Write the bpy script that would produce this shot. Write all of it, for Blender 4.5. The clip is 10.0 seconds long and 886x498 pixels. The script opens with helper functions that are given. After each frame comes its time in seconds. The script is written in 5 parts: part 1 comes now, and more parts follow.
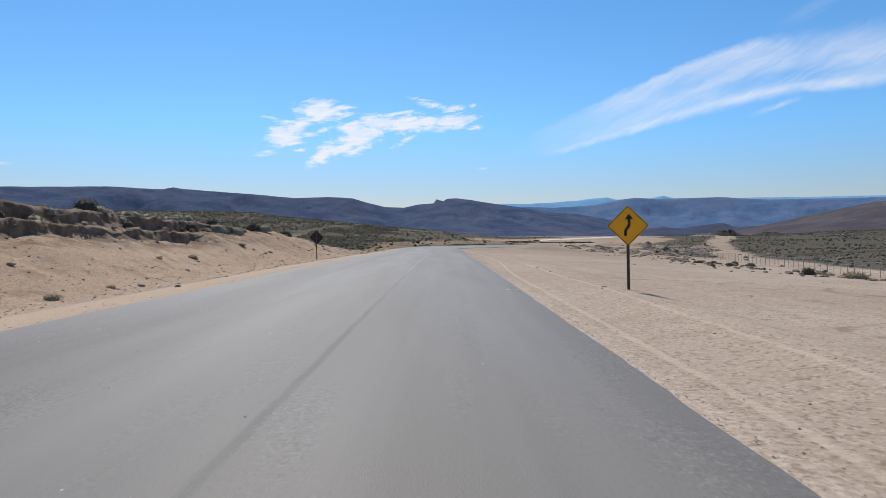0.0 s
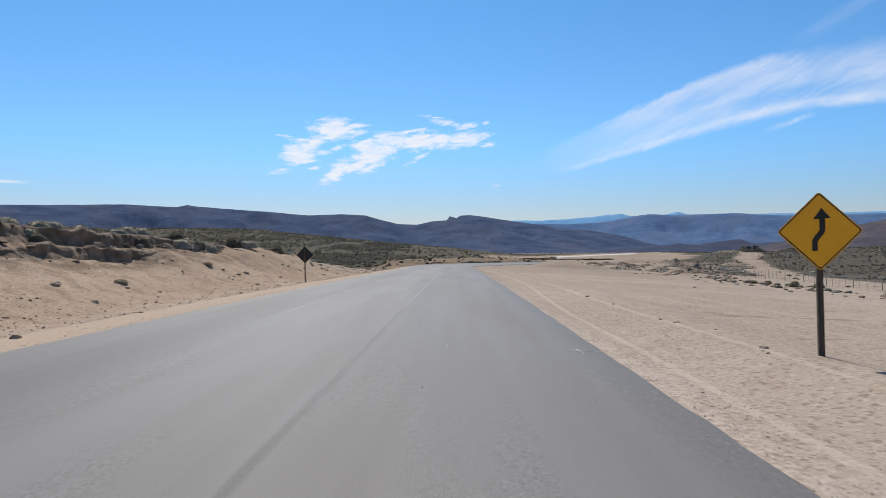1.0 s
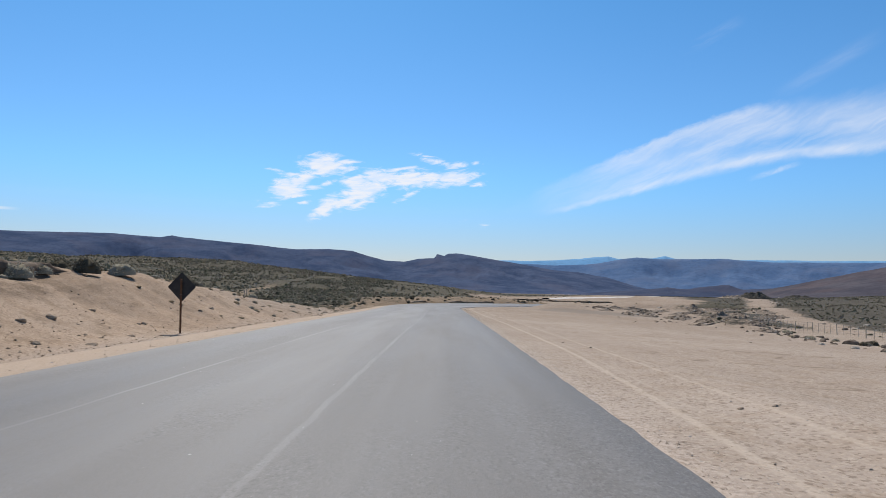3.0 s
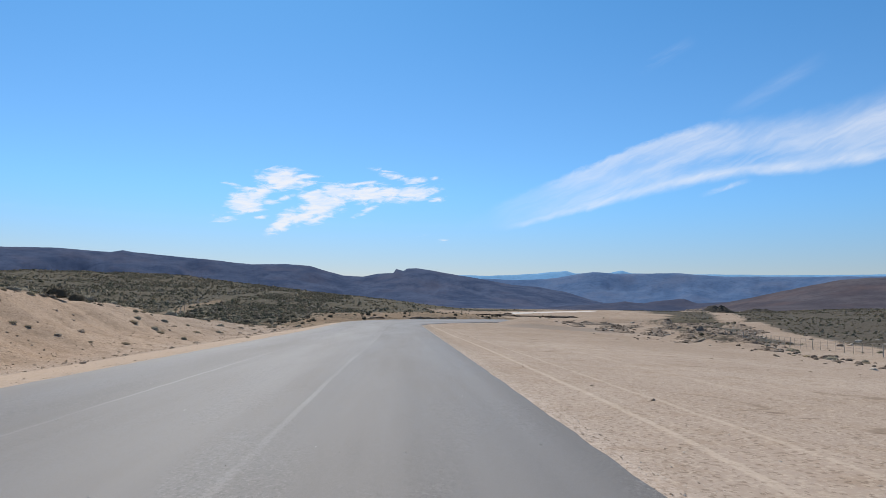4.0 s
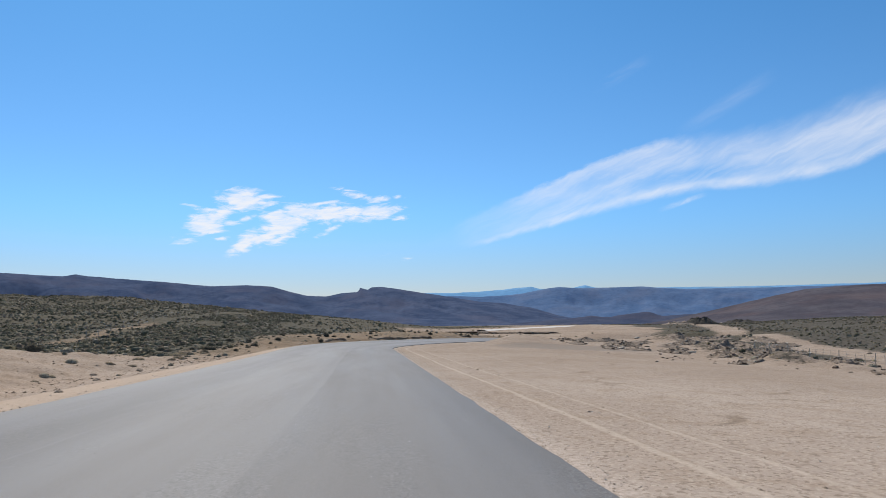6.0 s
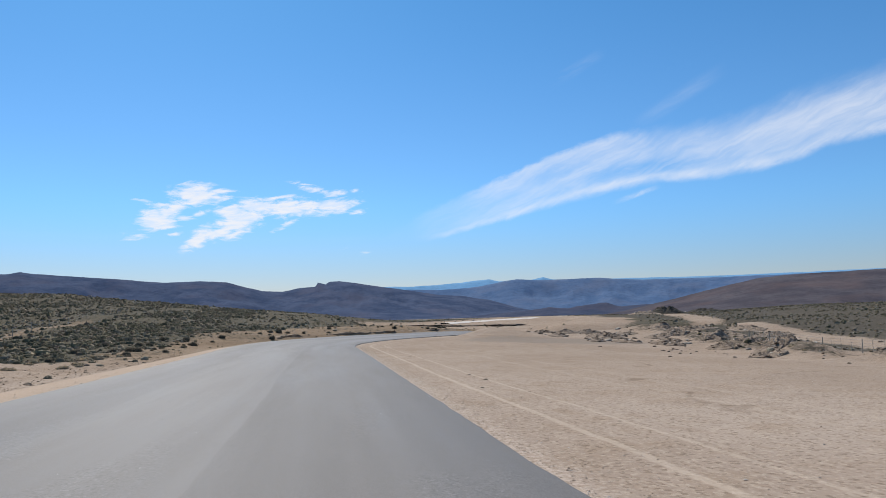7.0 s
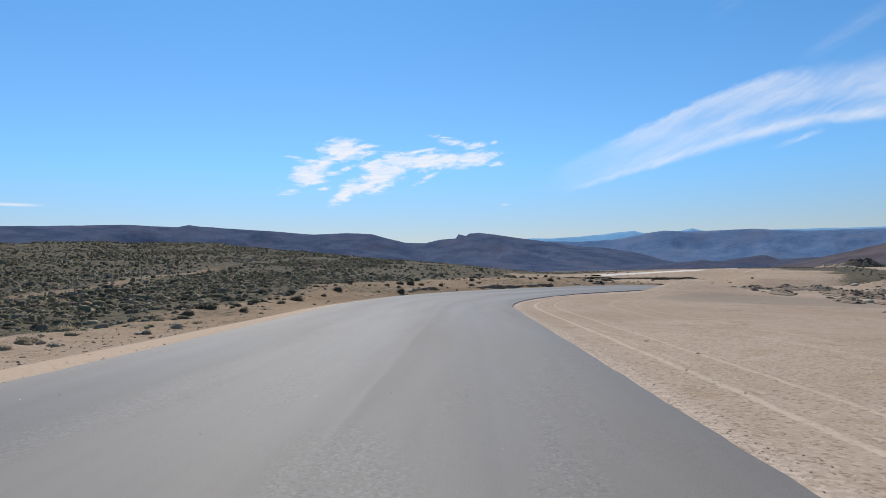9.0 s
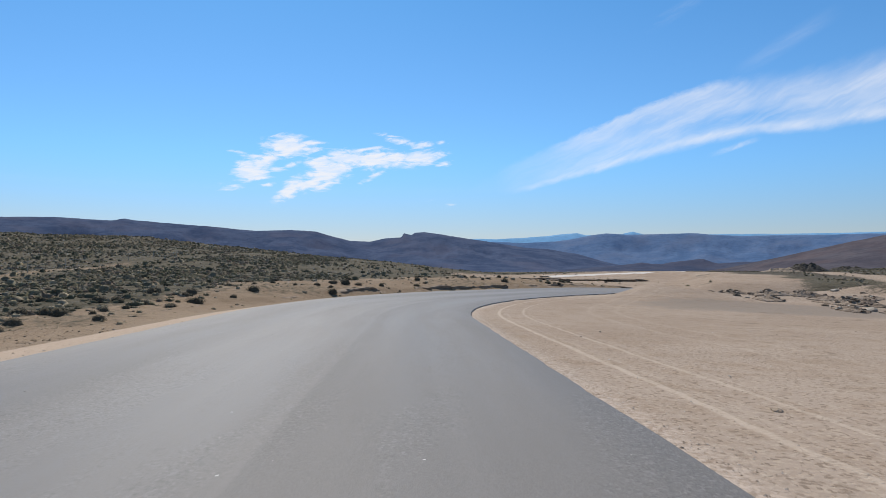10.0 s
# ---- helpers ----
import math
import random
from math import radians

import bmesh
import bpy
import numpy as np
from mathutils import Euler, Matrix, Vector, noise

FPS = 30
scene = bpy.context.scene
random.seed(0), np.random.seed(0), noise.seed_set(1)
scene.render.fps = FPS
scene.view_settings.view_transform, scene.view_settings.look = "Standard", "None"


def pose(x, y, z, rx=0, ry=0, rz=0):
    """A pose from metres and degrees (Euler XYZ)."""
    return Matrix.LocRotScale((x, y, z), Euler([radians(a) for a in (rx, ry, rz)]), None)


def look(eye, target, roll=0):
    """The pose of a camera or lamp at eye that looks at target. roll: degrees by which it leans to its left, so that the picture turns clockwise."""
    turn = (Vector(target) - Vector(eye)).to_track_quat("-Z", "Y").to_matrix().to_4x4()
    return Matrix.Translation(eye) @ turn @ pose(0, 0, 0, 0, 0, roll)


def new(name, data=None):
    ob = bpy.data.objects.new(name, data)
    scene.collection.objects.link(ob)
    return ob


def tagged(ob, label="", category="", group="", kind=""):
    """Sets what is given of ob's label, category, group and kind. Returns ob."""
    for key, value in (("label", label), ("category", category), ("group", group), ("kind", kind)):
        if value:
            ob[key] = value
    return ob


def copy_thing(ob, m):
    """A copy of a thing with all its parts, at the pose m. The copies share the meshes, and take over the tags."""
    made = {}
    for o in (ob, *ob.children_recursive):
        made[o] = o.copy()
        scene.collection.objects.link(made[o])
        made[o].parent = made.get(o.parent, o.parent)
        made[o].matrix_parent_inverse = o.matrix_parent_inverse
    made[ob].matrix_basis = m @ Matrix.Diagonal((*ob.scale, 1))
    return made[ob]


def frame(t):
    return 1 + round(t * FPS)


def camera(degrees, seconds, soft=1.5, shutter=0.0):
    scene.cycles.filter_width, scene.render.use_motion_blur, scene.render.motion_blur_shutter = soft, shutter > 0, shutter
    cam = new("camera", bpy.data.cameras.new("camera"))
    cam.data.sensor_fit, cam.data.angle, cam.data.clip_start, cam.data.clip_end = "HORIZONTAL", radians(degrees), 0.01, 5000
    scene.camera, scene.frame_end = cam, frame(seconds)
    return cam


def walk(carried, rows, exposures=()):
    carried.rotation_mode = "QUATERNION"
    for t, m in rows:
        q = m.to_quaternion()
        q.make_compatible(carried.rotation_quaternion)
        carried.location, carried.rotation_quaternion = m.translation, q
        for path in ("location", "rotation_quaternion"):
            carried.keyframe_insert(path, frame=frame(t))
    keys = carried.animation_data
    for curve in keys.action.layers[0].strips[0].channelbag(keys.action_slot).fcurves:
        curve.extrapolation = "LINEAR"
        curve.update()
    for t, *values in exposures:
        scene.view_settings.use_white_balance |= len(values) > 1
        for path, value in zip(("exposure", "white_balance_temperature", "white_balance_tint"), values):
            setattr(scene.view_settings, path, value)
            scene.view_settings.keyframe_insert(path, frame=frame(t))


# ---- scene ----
cam = camera(64.49, 10.0, soft=0.75, shutter=0.1)
PATH = [
    (0.0, pose(0.001, 0.000, 1.652, 89.011, 0.225, 0.051)),
    (0.5, pose(-0.004, 4.935, 1.652, 89.721, 0.195, 0.081)),
    (1.0, pose(-0.048, 9.971, 1.652, 90.402, 0.345, 1.135)),
    (1.5, pose(-0.068, 14.993, 1.652, 90.570, -0.588, 1.488)),
    (2.0, pose(-0.070, 20.015, 1.652, 90.736, -0.629, 1.965)),
    (2.5, pose(-0.112, 25.036, 1.652, 91.613, -0.761, 2.031)),
    (3.0, pose(-0.016, 30.085, 1.652, 93.515, -1.185, 0.047)),
    (3.2, pose(-0.004, 32.114, 1.651, 93.823, -1.199, -0.966)),
    (4.3, pose(-0.036, 43.324, 1.630, 95.093, -0.710, -3.575)),
    (4.5, pose(-0.061, 45.363, 1.623, 95.194, -0.568, -3.586)),
    (5.0, pose(-0.102, 50.485, 1.602, 95.046, -0.016, -1.540)),
    (5.5, pose(-0.104, 55.603, 1.576, 95.437, 0.331, -3.193)),
    (6.0, pose(-0.097, 60.751, 1.547, 96.275, 0.438, -6.098)),
    (6.2, pose(-0.093, 62.816, 1.534, 96.548, 0.805, -9.316)),
    (7.3, pose(-0.022, 74.161, 1.457, 95.195, 1.344, -9.386)),
    (7.5, pose(-0.039, 76.215, 1.442, 94.937, 0.583, -9.114)),
    (8.0, pose(-0.158, 81.337, 1.404, 94.277, 1.895, -4.818)),
    (8.5, pose(-0.208, 86.454, 1.366, 93.748, 1.427, 0.664)),
    (9.0, pose(-0.206, 91.589, 1.328, 91.990, 0.795, 1.910)),
    (9.5, pose(-0.286, 96.680, 1.291, 91.479, 0.780, 1.010)),
    (10.0, pose(-0.206, 101.750, 1.255, 91.910, -0.008, -2.588)),
]
walk(cam, PATH)

# ---- world, sun and exposure ----
SUN_EL, SUN_AZ = 46.0, -14.0      # degrees; azimuth from straight ahead (+y), positive to the right (+x)
scene.view_settings.exposure = 0.0


class Nodes:
    """Short-hand to write node trees."""

    def __init__(self, tree):
        self.tree = tree
        tree.nodes.clear()

    def add(self, kind, **props):
        n = self.tree.nodes.new(kind)
        for k, v in props.items():
            setattr(n, k, v)
        return n

    def put(self, socket, value):
        if isinstance(value, bpy.types.NodeSocket):
            self.tree.links.new(value, socket)
        elif value is not None:
            if socket.type == "RGBA" and len(value) == 3:
                value = (*value, 1)
            socket.default_value = value

    def math(self, op, a, b=None, c=None, clamp=False):
        n = self.add("ShaderNodeMath", operation=op, use_clamp=clamp)
        for s, v in zip(n.inputs, (a, b, c)):
            self.put(s, v)
        return n.outputs[0]

    def ramp(self, x, lo, hi, a=0.0, b=1.0, smooth=True):
        n = self.add("ShaderNodeMapRange", interpolation_type="SMOOTHSTEP" if smooth else "LINEAR")
        for s, v in zip(n.inputs, (x, lo, hi, a, b)):
            self.put(s, v)
        return n.outputs[0]

    def mix(self, fac, a, b, blend="MIX"):
        n = self.add("ShaderNodeMix", data_type="RGBA", blend_type=blend)
        self.put(n.inputs[0], fac), self.put(n.inputs[6], a), self.put(n.inputs[7], b)
        return n.outputs[2]

    def noise(self, vec, scale, detail=4, rough=0.55, distort=0.0):
        n = self.add("ShaderNodeTexNoise")
        self.put(n.inputs["Vector"], vec)
        for k, v in (("Scale", scale), ("Detail", detail), ("Roughness", rough), ("Distortion", distort)):
            n.inputs[k].default_value = v
        return n.outputs[0]

    def voronoi(self, vec, scale, feature="F1", out="Distance"):
        n = self.add("ShaderNodeTexVoronoi", feature=feature)
        self.put(n.inputs["Vector"], vec)
        n.inputs["Scale"].default_value = scale
        return n.outputs[out]

    def scaled(self, vec, x, y, z):
        n = self.add("ShaderNodeMapping")
        self.put(n.inputs[0], vec)
        n.inputs["Scale"].default_value = (x, y, z)
        return n.outputs[0]

    def bump(self, height, strength, dist):
        n = self.add("ShaderNodeBump")
        n.inputs["Strength"].default_value, n.inputs["Distance"].default_value = strength, dist
        self.put(n.inputs["Height"], height)
        return n.outputs[0]

    def combine(self, x, y, z=0.0):
        n = self.add("ShaderNodeCombineXYZ")
        for s, v in zip(n.inputs, (x, y, z)):
            self.put(s, v)
        return n.outputs[0]


def make_world():
    world = bpy.data.worlds.new("sky")
    scene.world = world
    world.use_nodes = True
    n = Nodes(world.node_tree)
    sky = n.add("ShaderNodeTexSky", sky_type="NISHITA", sun_disc=False)
    sky.sun_elevation, sky.sun_rotation = radians(SUN_EL), radians(SUN_AZ % 360)
    sky.altitude, sky.air_density, sky.dust_density, sky.ozone_density = 900, 1.0, 0.35, 2.2
    # direction -> azimuth and elevation in degrees
    way = n.add("ShaderNodeTexCoord").outputs["Generated"]
    sep = n.add("ShaderNodeSeparateXYZ")
    n.put(sep.inputs[0], way)
    az = n.math("MULTIPLY", n.math("ARCTAN2", sep.outputs[0], sep.outputs[1]), 180 / math.pi)
    el = n.math("MULTIPLY", n.math("ARCSINE", sep.outputs[2]), 180 / math.pi)

    def turned(a0, e0, slope):
        """Coordinates along and across a line through (a0, e0) that climbs by slope."""
        c = math.cos(math.atan(slope))
        s = math.sin(math.atan(slope))
        da, de = n.math("SUBTRACT", az, a0), n.math("SUBTRACT", el, e0)
        u = n.math("ADD", n.math("MULTIPLY", da, c), n.math("MULTIPLY", de, s))
        v = n.math("SUBTRACT", n.math("MULTIPLY", de, c), n.math("MULTIPLY", da, s))
        return u, v

    def bent(x, pts):
        """A broken line through the given points."""
        y = pts[0][1]
        for (x0, y0), (x1, y1) in zip(pts, pts[1:]):
            y = n.math("ADD", y, n.ramp(x, x0, x1, 0.0, y1 - y0, smooth=False))
        return y

    def span(x, a, b, c, d):
        """Rises from a to b and falls again from c to d."""
        return n.math("MULTIPLY", n.ramp(x, a, b), n.ramp(x, c, d, 1.0, 0.0))

    # wisps, drawn out along the clouds' run
    u, v = turned(20.0, 10.0, 0.42)
    warp = n.noise(n.combine(u, v), 0.25, 3)
    vw = n.math("ADD", v, n.math("MULTIPLY", n.math("SUBTRACT", warp, 0.5), 1.4))
    fibre = n.noise(n.combine(n.math("MULTIPLY", u, 0.14), vw, 3.0), 1.5, 8, 0.62, 0.3)
    fluff = n.noise(n.combine(n.math("MULTIPLY", u, 0.5), v, 9.0), 1.1, 7, 0.62, 0.3)
    puff = n.noise(n.combine(n.math("MULTIPLY", az, 0.4), el, 2.0), 0.45, 4, 0.5)
    # the long bank that widens upward to the right, brightest along its lower edge
    lower = bent(az, ((4.7, 6.4), (8.4, 6.4), (16.9, 8.45), (23.4, 9.8), (27.0, 10.2), (31.0, 10.15), (35.3, 10.6), (37.2, 11.0), (38.8, 11.65), (60.0, 13.5)))
    upper = bent(az, ((4.7, 6.9), (8.4, 9.05), (12.1, 10.4), (18.0, 12.77), (24.2, 14.48), (32.1, 15.0), (34.4, 15.4), (36.9, 16.2), (42.2, 17.0), (60.0, 20.0)))
    rag = n.math("SUBTRACT", fluff, 0.5)
    over = n.math("ADD", n.math("SUBTRACT", el, lower), n.math("MULTIPLY", rag, 0.5))
    under = n.math("ADD", n.math("SUBTRACT", upper, el), n.math("MULTIPLY", rag, 1.1))
    body = n.math("MULTIPLY", n.math("MULTIPLY", n.ramp(over, -0.20, n.ramp(az, 12.0, 20.0, 0.40, 0.75)), n.ramp(under, -0.15, n.ramp(az, 22.0, 30.0, 0.45, 2.2))), n.ramp(az, 6.5, 9.0, 0.16, 1.0))
    rim = n.math("MULTIPLY", n.ramp(over, 0.0, n.ramp(az, 8.0, 26.0, 0.5, 1.3), 1.0, 0.0), n.ramp(az, 8.0, 10.5))
    swell = n.math("MULTIPLY", span(over, 0.6, 1.6, 2.4, 3.8), n.ramp(az, 29.0, 35.0))
    hole = n.math("MULTIPLY", span(over, 0.55, 1.0, 1.4, 2.1), span(az, 18.0, 23.0, 27.0, 31.0))
    dens = n.math("ADD", n.math("MULTIPLY", n.ramp(fibre, 0.30, 0.72), 0.24), n.math("MULTIPLY", n.ramp(puff, 0.35, 0.65), 0.14))
    dens = n.math("MULTIPLY", n.math("ADD", dens, 0.17), n.ramp(az, 8.0, 17.0, 0.22, 1.0))
    dens = n.math("ADD", dens, n.math("MULTIPLY", n.math("MULTIPLY", rim, n.ramp(fluff, 0.36, 0.58, 0.60, 1.0)), 0.48))
    dens = n.math("ADD", dens, n.math("MULTIPLY", swell, 0.15))
    crown = n.math("MULTIPLY", n.ramp(under, 0.1, 1.3, 1.0, 0.0), span(az, 11.0, 15.0, 24.0, 32.0))
    dens = n.math("ADD", dens, n.math("MULTIPLY", crown, 0.12))
    dens = n.math("SUBTRACT", n.math("ADD", dens, 0.03), n.math("MULTIPLY", hole, 0.2), clamp=True)
    bank = n.math("MULTIPLY", body, n.math("MULTIPLY", dens, 0.9), clamp=True)
    # the small broken cloud: puffs, and thinner shreds round them
    puffs = ((-9.93, 10.01, 0.00, 1.40, 0.68, 1.10), (-8.26, 10.33, 0.00, 1.01, 0.18, 0.90), (-8.34, 9.83, 0.00, 0.83, 0.23, 0.90), (-10.58, 9.27, 0.00, 1.29, 0.23, 0.80),
             (-12.76, 7.98, 0.18, 1.05, 0.70, 1.15), (-11.99, 8.59, 0.47, 1.05, 0.38, 1.10), (-12.01, 7.47, 0.09, 0.74, 0.18, 0.90), (-9.70, 6.70, 0.80, 1.15, 0.50, 1.00),
             (-8.53, 7.02, 0.21, 1.57, 0.37, 1.00), (-6.73, 8.01, 0.47, 1.94, 0.83, 1.00), (-7.33, 8.82, 0.18, 1.01, 0.46, 0.95), (-5.51, 9.22, 0.00, 1.48, 0.51, 1.00),
             (-2.83, 9.13, 0.05, 2.86, 0.60, 1.00), (0.65, 9.25, 0.16, 1.66, 0.51, 1.00))
    shreds = ((-13.67, 9.37, -0.11, 0.74, 0.12, 0.75), (-12.44, 9.15, 0.00, 1.01, 0.14, 0.70), (-10.78, 8.14, 0.05, 0.65, 0.16, 0.80), (-9.45, 8.58, 0.36, 0.55, 0.23, 0.65),
              (-14.46, 6.63, 0.07, 1.20, 0.28, 0.54), (-11.38, 6.95, 0.09, 0.46, 0.16, 0.70), (-2.82, 7.95, 0.55, 1.20, 0.20, 0.62), (-3.76, 9.89, 0.21, 1.20, 0.14, 0.75),
              (-0.75, 10.57, -0.22, 1.29, 0.26, 0.70), (-1.68, 11.01, -0.14, 1.01, 0.18, 0.50), (0.79, 10.30, 0.18, 0.74, 0.23, 0.80), (2.56, 10.53, 0.00, 0.46, 0.16, 0.60),
              (2.56, 8.74, 0.25, 0.69, 0.21, 0.65), (0.89, 5.75, 0.14, 0.92, 0.16, 0.40), (3.11, 5.47, 0.07, 0.65, 0.14, 0.40))
    lobes = None
    for a0, e0, slope, la, lb, amp in puffs + shreds:
        p, q = turned(a0, e0, slope)
        d = n.math("SQRT", n.math("ADD", n.math("POWER", n.math("DIVIDE", p, la), 2.0), n.math("POWER", n.math("DIVIDE", q, lb), 2.0)))
        m = n.ramp(d, 0.0, 2.0, amp, 0.0, smooth=False)
        lobes = m if lobes is None else n.math("MAXIMUM", lobes, m)
    torn = n.noise(n.combine(n.math("MULTIPLY", az, 0.30), n.math("SUBTRACT", el, n.math("MULTIPLY", az, 0.06)), 5.0), 2.6, 8, 0.62, 0.5)
    small = n.ramp(n.math("ADD", lobes, n.math("MULTIPLY", n.math("SUBTRACT", torn, 0.5), 1.7)), 0.20, 0.82)
    small = n.math("MULTIPLY", small, n.ramp(lobes, 0.05, 0.35))
    shred = n.noise(n.combine(n.math("MULTIPLY", az, 0.22), n.math("SUBTRACT", el, n.math("MULTIPLY", az, 0.1)), 12.0), 2.2, 6, 0.6, 0.4)
    small = n.math("MULTIPLY", small, n.ramp(shred, 0.34, 0.60, 0.72, 1.0))
    # thin high streaks
    p, q = turned(21.0, 19.5, 0.46)
    streak = n.math("MULTIPLY", n.math("MULTIPLY", n.ramp(n.math("ABSOLUTE", q), 0.05, 0.6, 1.0, 0.0), n.ramp(n.math("ABSOLUTE", p), 0.5, 2.8, 1.0, 0.0)),
                    n.math("MULTIPLY", n.ramp(fibre, 0.36, 0.7), 0.13))
    p, q = turned(28.8, 16.5, 0.5)
    plume = n.math("MULTIPLY", n.math("MULTIPLY", n.ramp(n.math("ABSOLUTE", q), 0.05, 0.8, 1.0, 0.0), n.ramp(n.math("ABSOLUTE", p), 1.0, 4.5, 1.0, 0.0)),
                   n.ramp(fibre, 0.3, 0.7, 0.03, 0.11))
    p, q = turned(25.2, 9.4, 0.3)
    wisp = n.math("MULTIPLY", n.math("MULTIPLY", n.ramp(n.math("ABSOLUTE", q), 0.05, 0.28, 1.0, 0.0), n.ramp(n.math("ABSOLUTE", p), 0.3, 2.2, 1.0, 0.0)), n.ramp(fluff, 0.35, 0.6, 0.12, 0.42))
    p, q = turned(-33.5, 5.2, 0.0)
    veil = n.math("MULTIPLY", n.math("MULTIPLY", n.ramp(n.math("ABSOLUTE", q), 0.03, 0.16, 1.0, 0.0), n.ramp(n.math("ABSOLUTE", p), 0.3, 2.4, 1.0, 0.0)), 0.6)
    cover = n.math("MAXIMUM", n.math("MAXIMUM", bank, n.math("MULTIPLY", small, 0.96)), n.math("MAXIMUM", n.math("MAXIMUM", streak, plume), n.math("MAXIMUM", veil, wisp)), clamp=True)
    # a clear dry upland sky: pale at the horizon, saturated above, darker towards the zenith
    high = n.mix(n.ramp(el, 0.0, 10.0), (0.69, 0.615, 0.67), (0.59, 0.965, 1.235))
    high = n.mix(n.ramp(el, 10.0, 28.0), high, (0.465, 0.975, 1.255))
    high = n.mix(n.ramp(el, 28.0, 50.0), high, (0.34, 0.44, 0.55))
    deep = n.mix(1.0, sky.outputs[0], high, "MULTIPLY")
    colour = n.mix(cover, deep, (8.7, 8.9, 9.5))
    back = n.add("ShaderNodeBackground")
    n.put(back.inputs[0], colour)
    back.inputs[1].default_value = 0.1
    out = n.add("ShaderNodeOutputWorld")
    n.put(out.inputs[0], back.outputs[0])


make_world()
sun = new("sun", bpy.data.lights.new("sun", "SUN"))
sun.data.energy, sun.data.angle, sun.data.color = 4.3, radians(0.55), (1.0, 0.93, 0.83)
way = Vector((math.sin(radians(SUN_AZ)) * math.cos(radians(SUN_EL)), math.cos(radians(SUN_AZ)) * math.cos(radians(SUN_EL)), math.sin(radians(SUN_EL))))
sun.matrix_world = look(way * 100, (0, 0, 0))


# ---- the plan's main numbers, in metres ----
XC, HALF = -2.83, 5.215            # road axis and half width
BEND_Y, BEND_R, BEND_END = 130.0, 61.0, radians(74)


# ---- materials ----
def material(name, build, rough=0.9):
    """A principled material. build(n, position) returns colour and, if any, normal and roughness."""
    m = bpy.data.materials.new(name)
    m.use_nodes = True
    n = Nodes(m.node_tree)
    shader, out = n.add("ShaderNodeBsdfPrincipled"), n.add("ShaderNodeOutputMaterial")
    n.put(out.inputs[0], shader.outputs[0])
    got = build(n, n.add("ShaderNodeNewGeometry").outputs["Position"])
    shader.inputs["Roughness"].default_value = rough
    shader.inputs["Specular IOR Level"].default_value = 0.3
    for key in ("Base Color", "Normal", "Roughness", "Metallic", "Specular IOR Level", "Specular Tint", "Diffuse Roughness"):
        if key in got:
            n.put(shader.inputs[key], got[key])
    return m


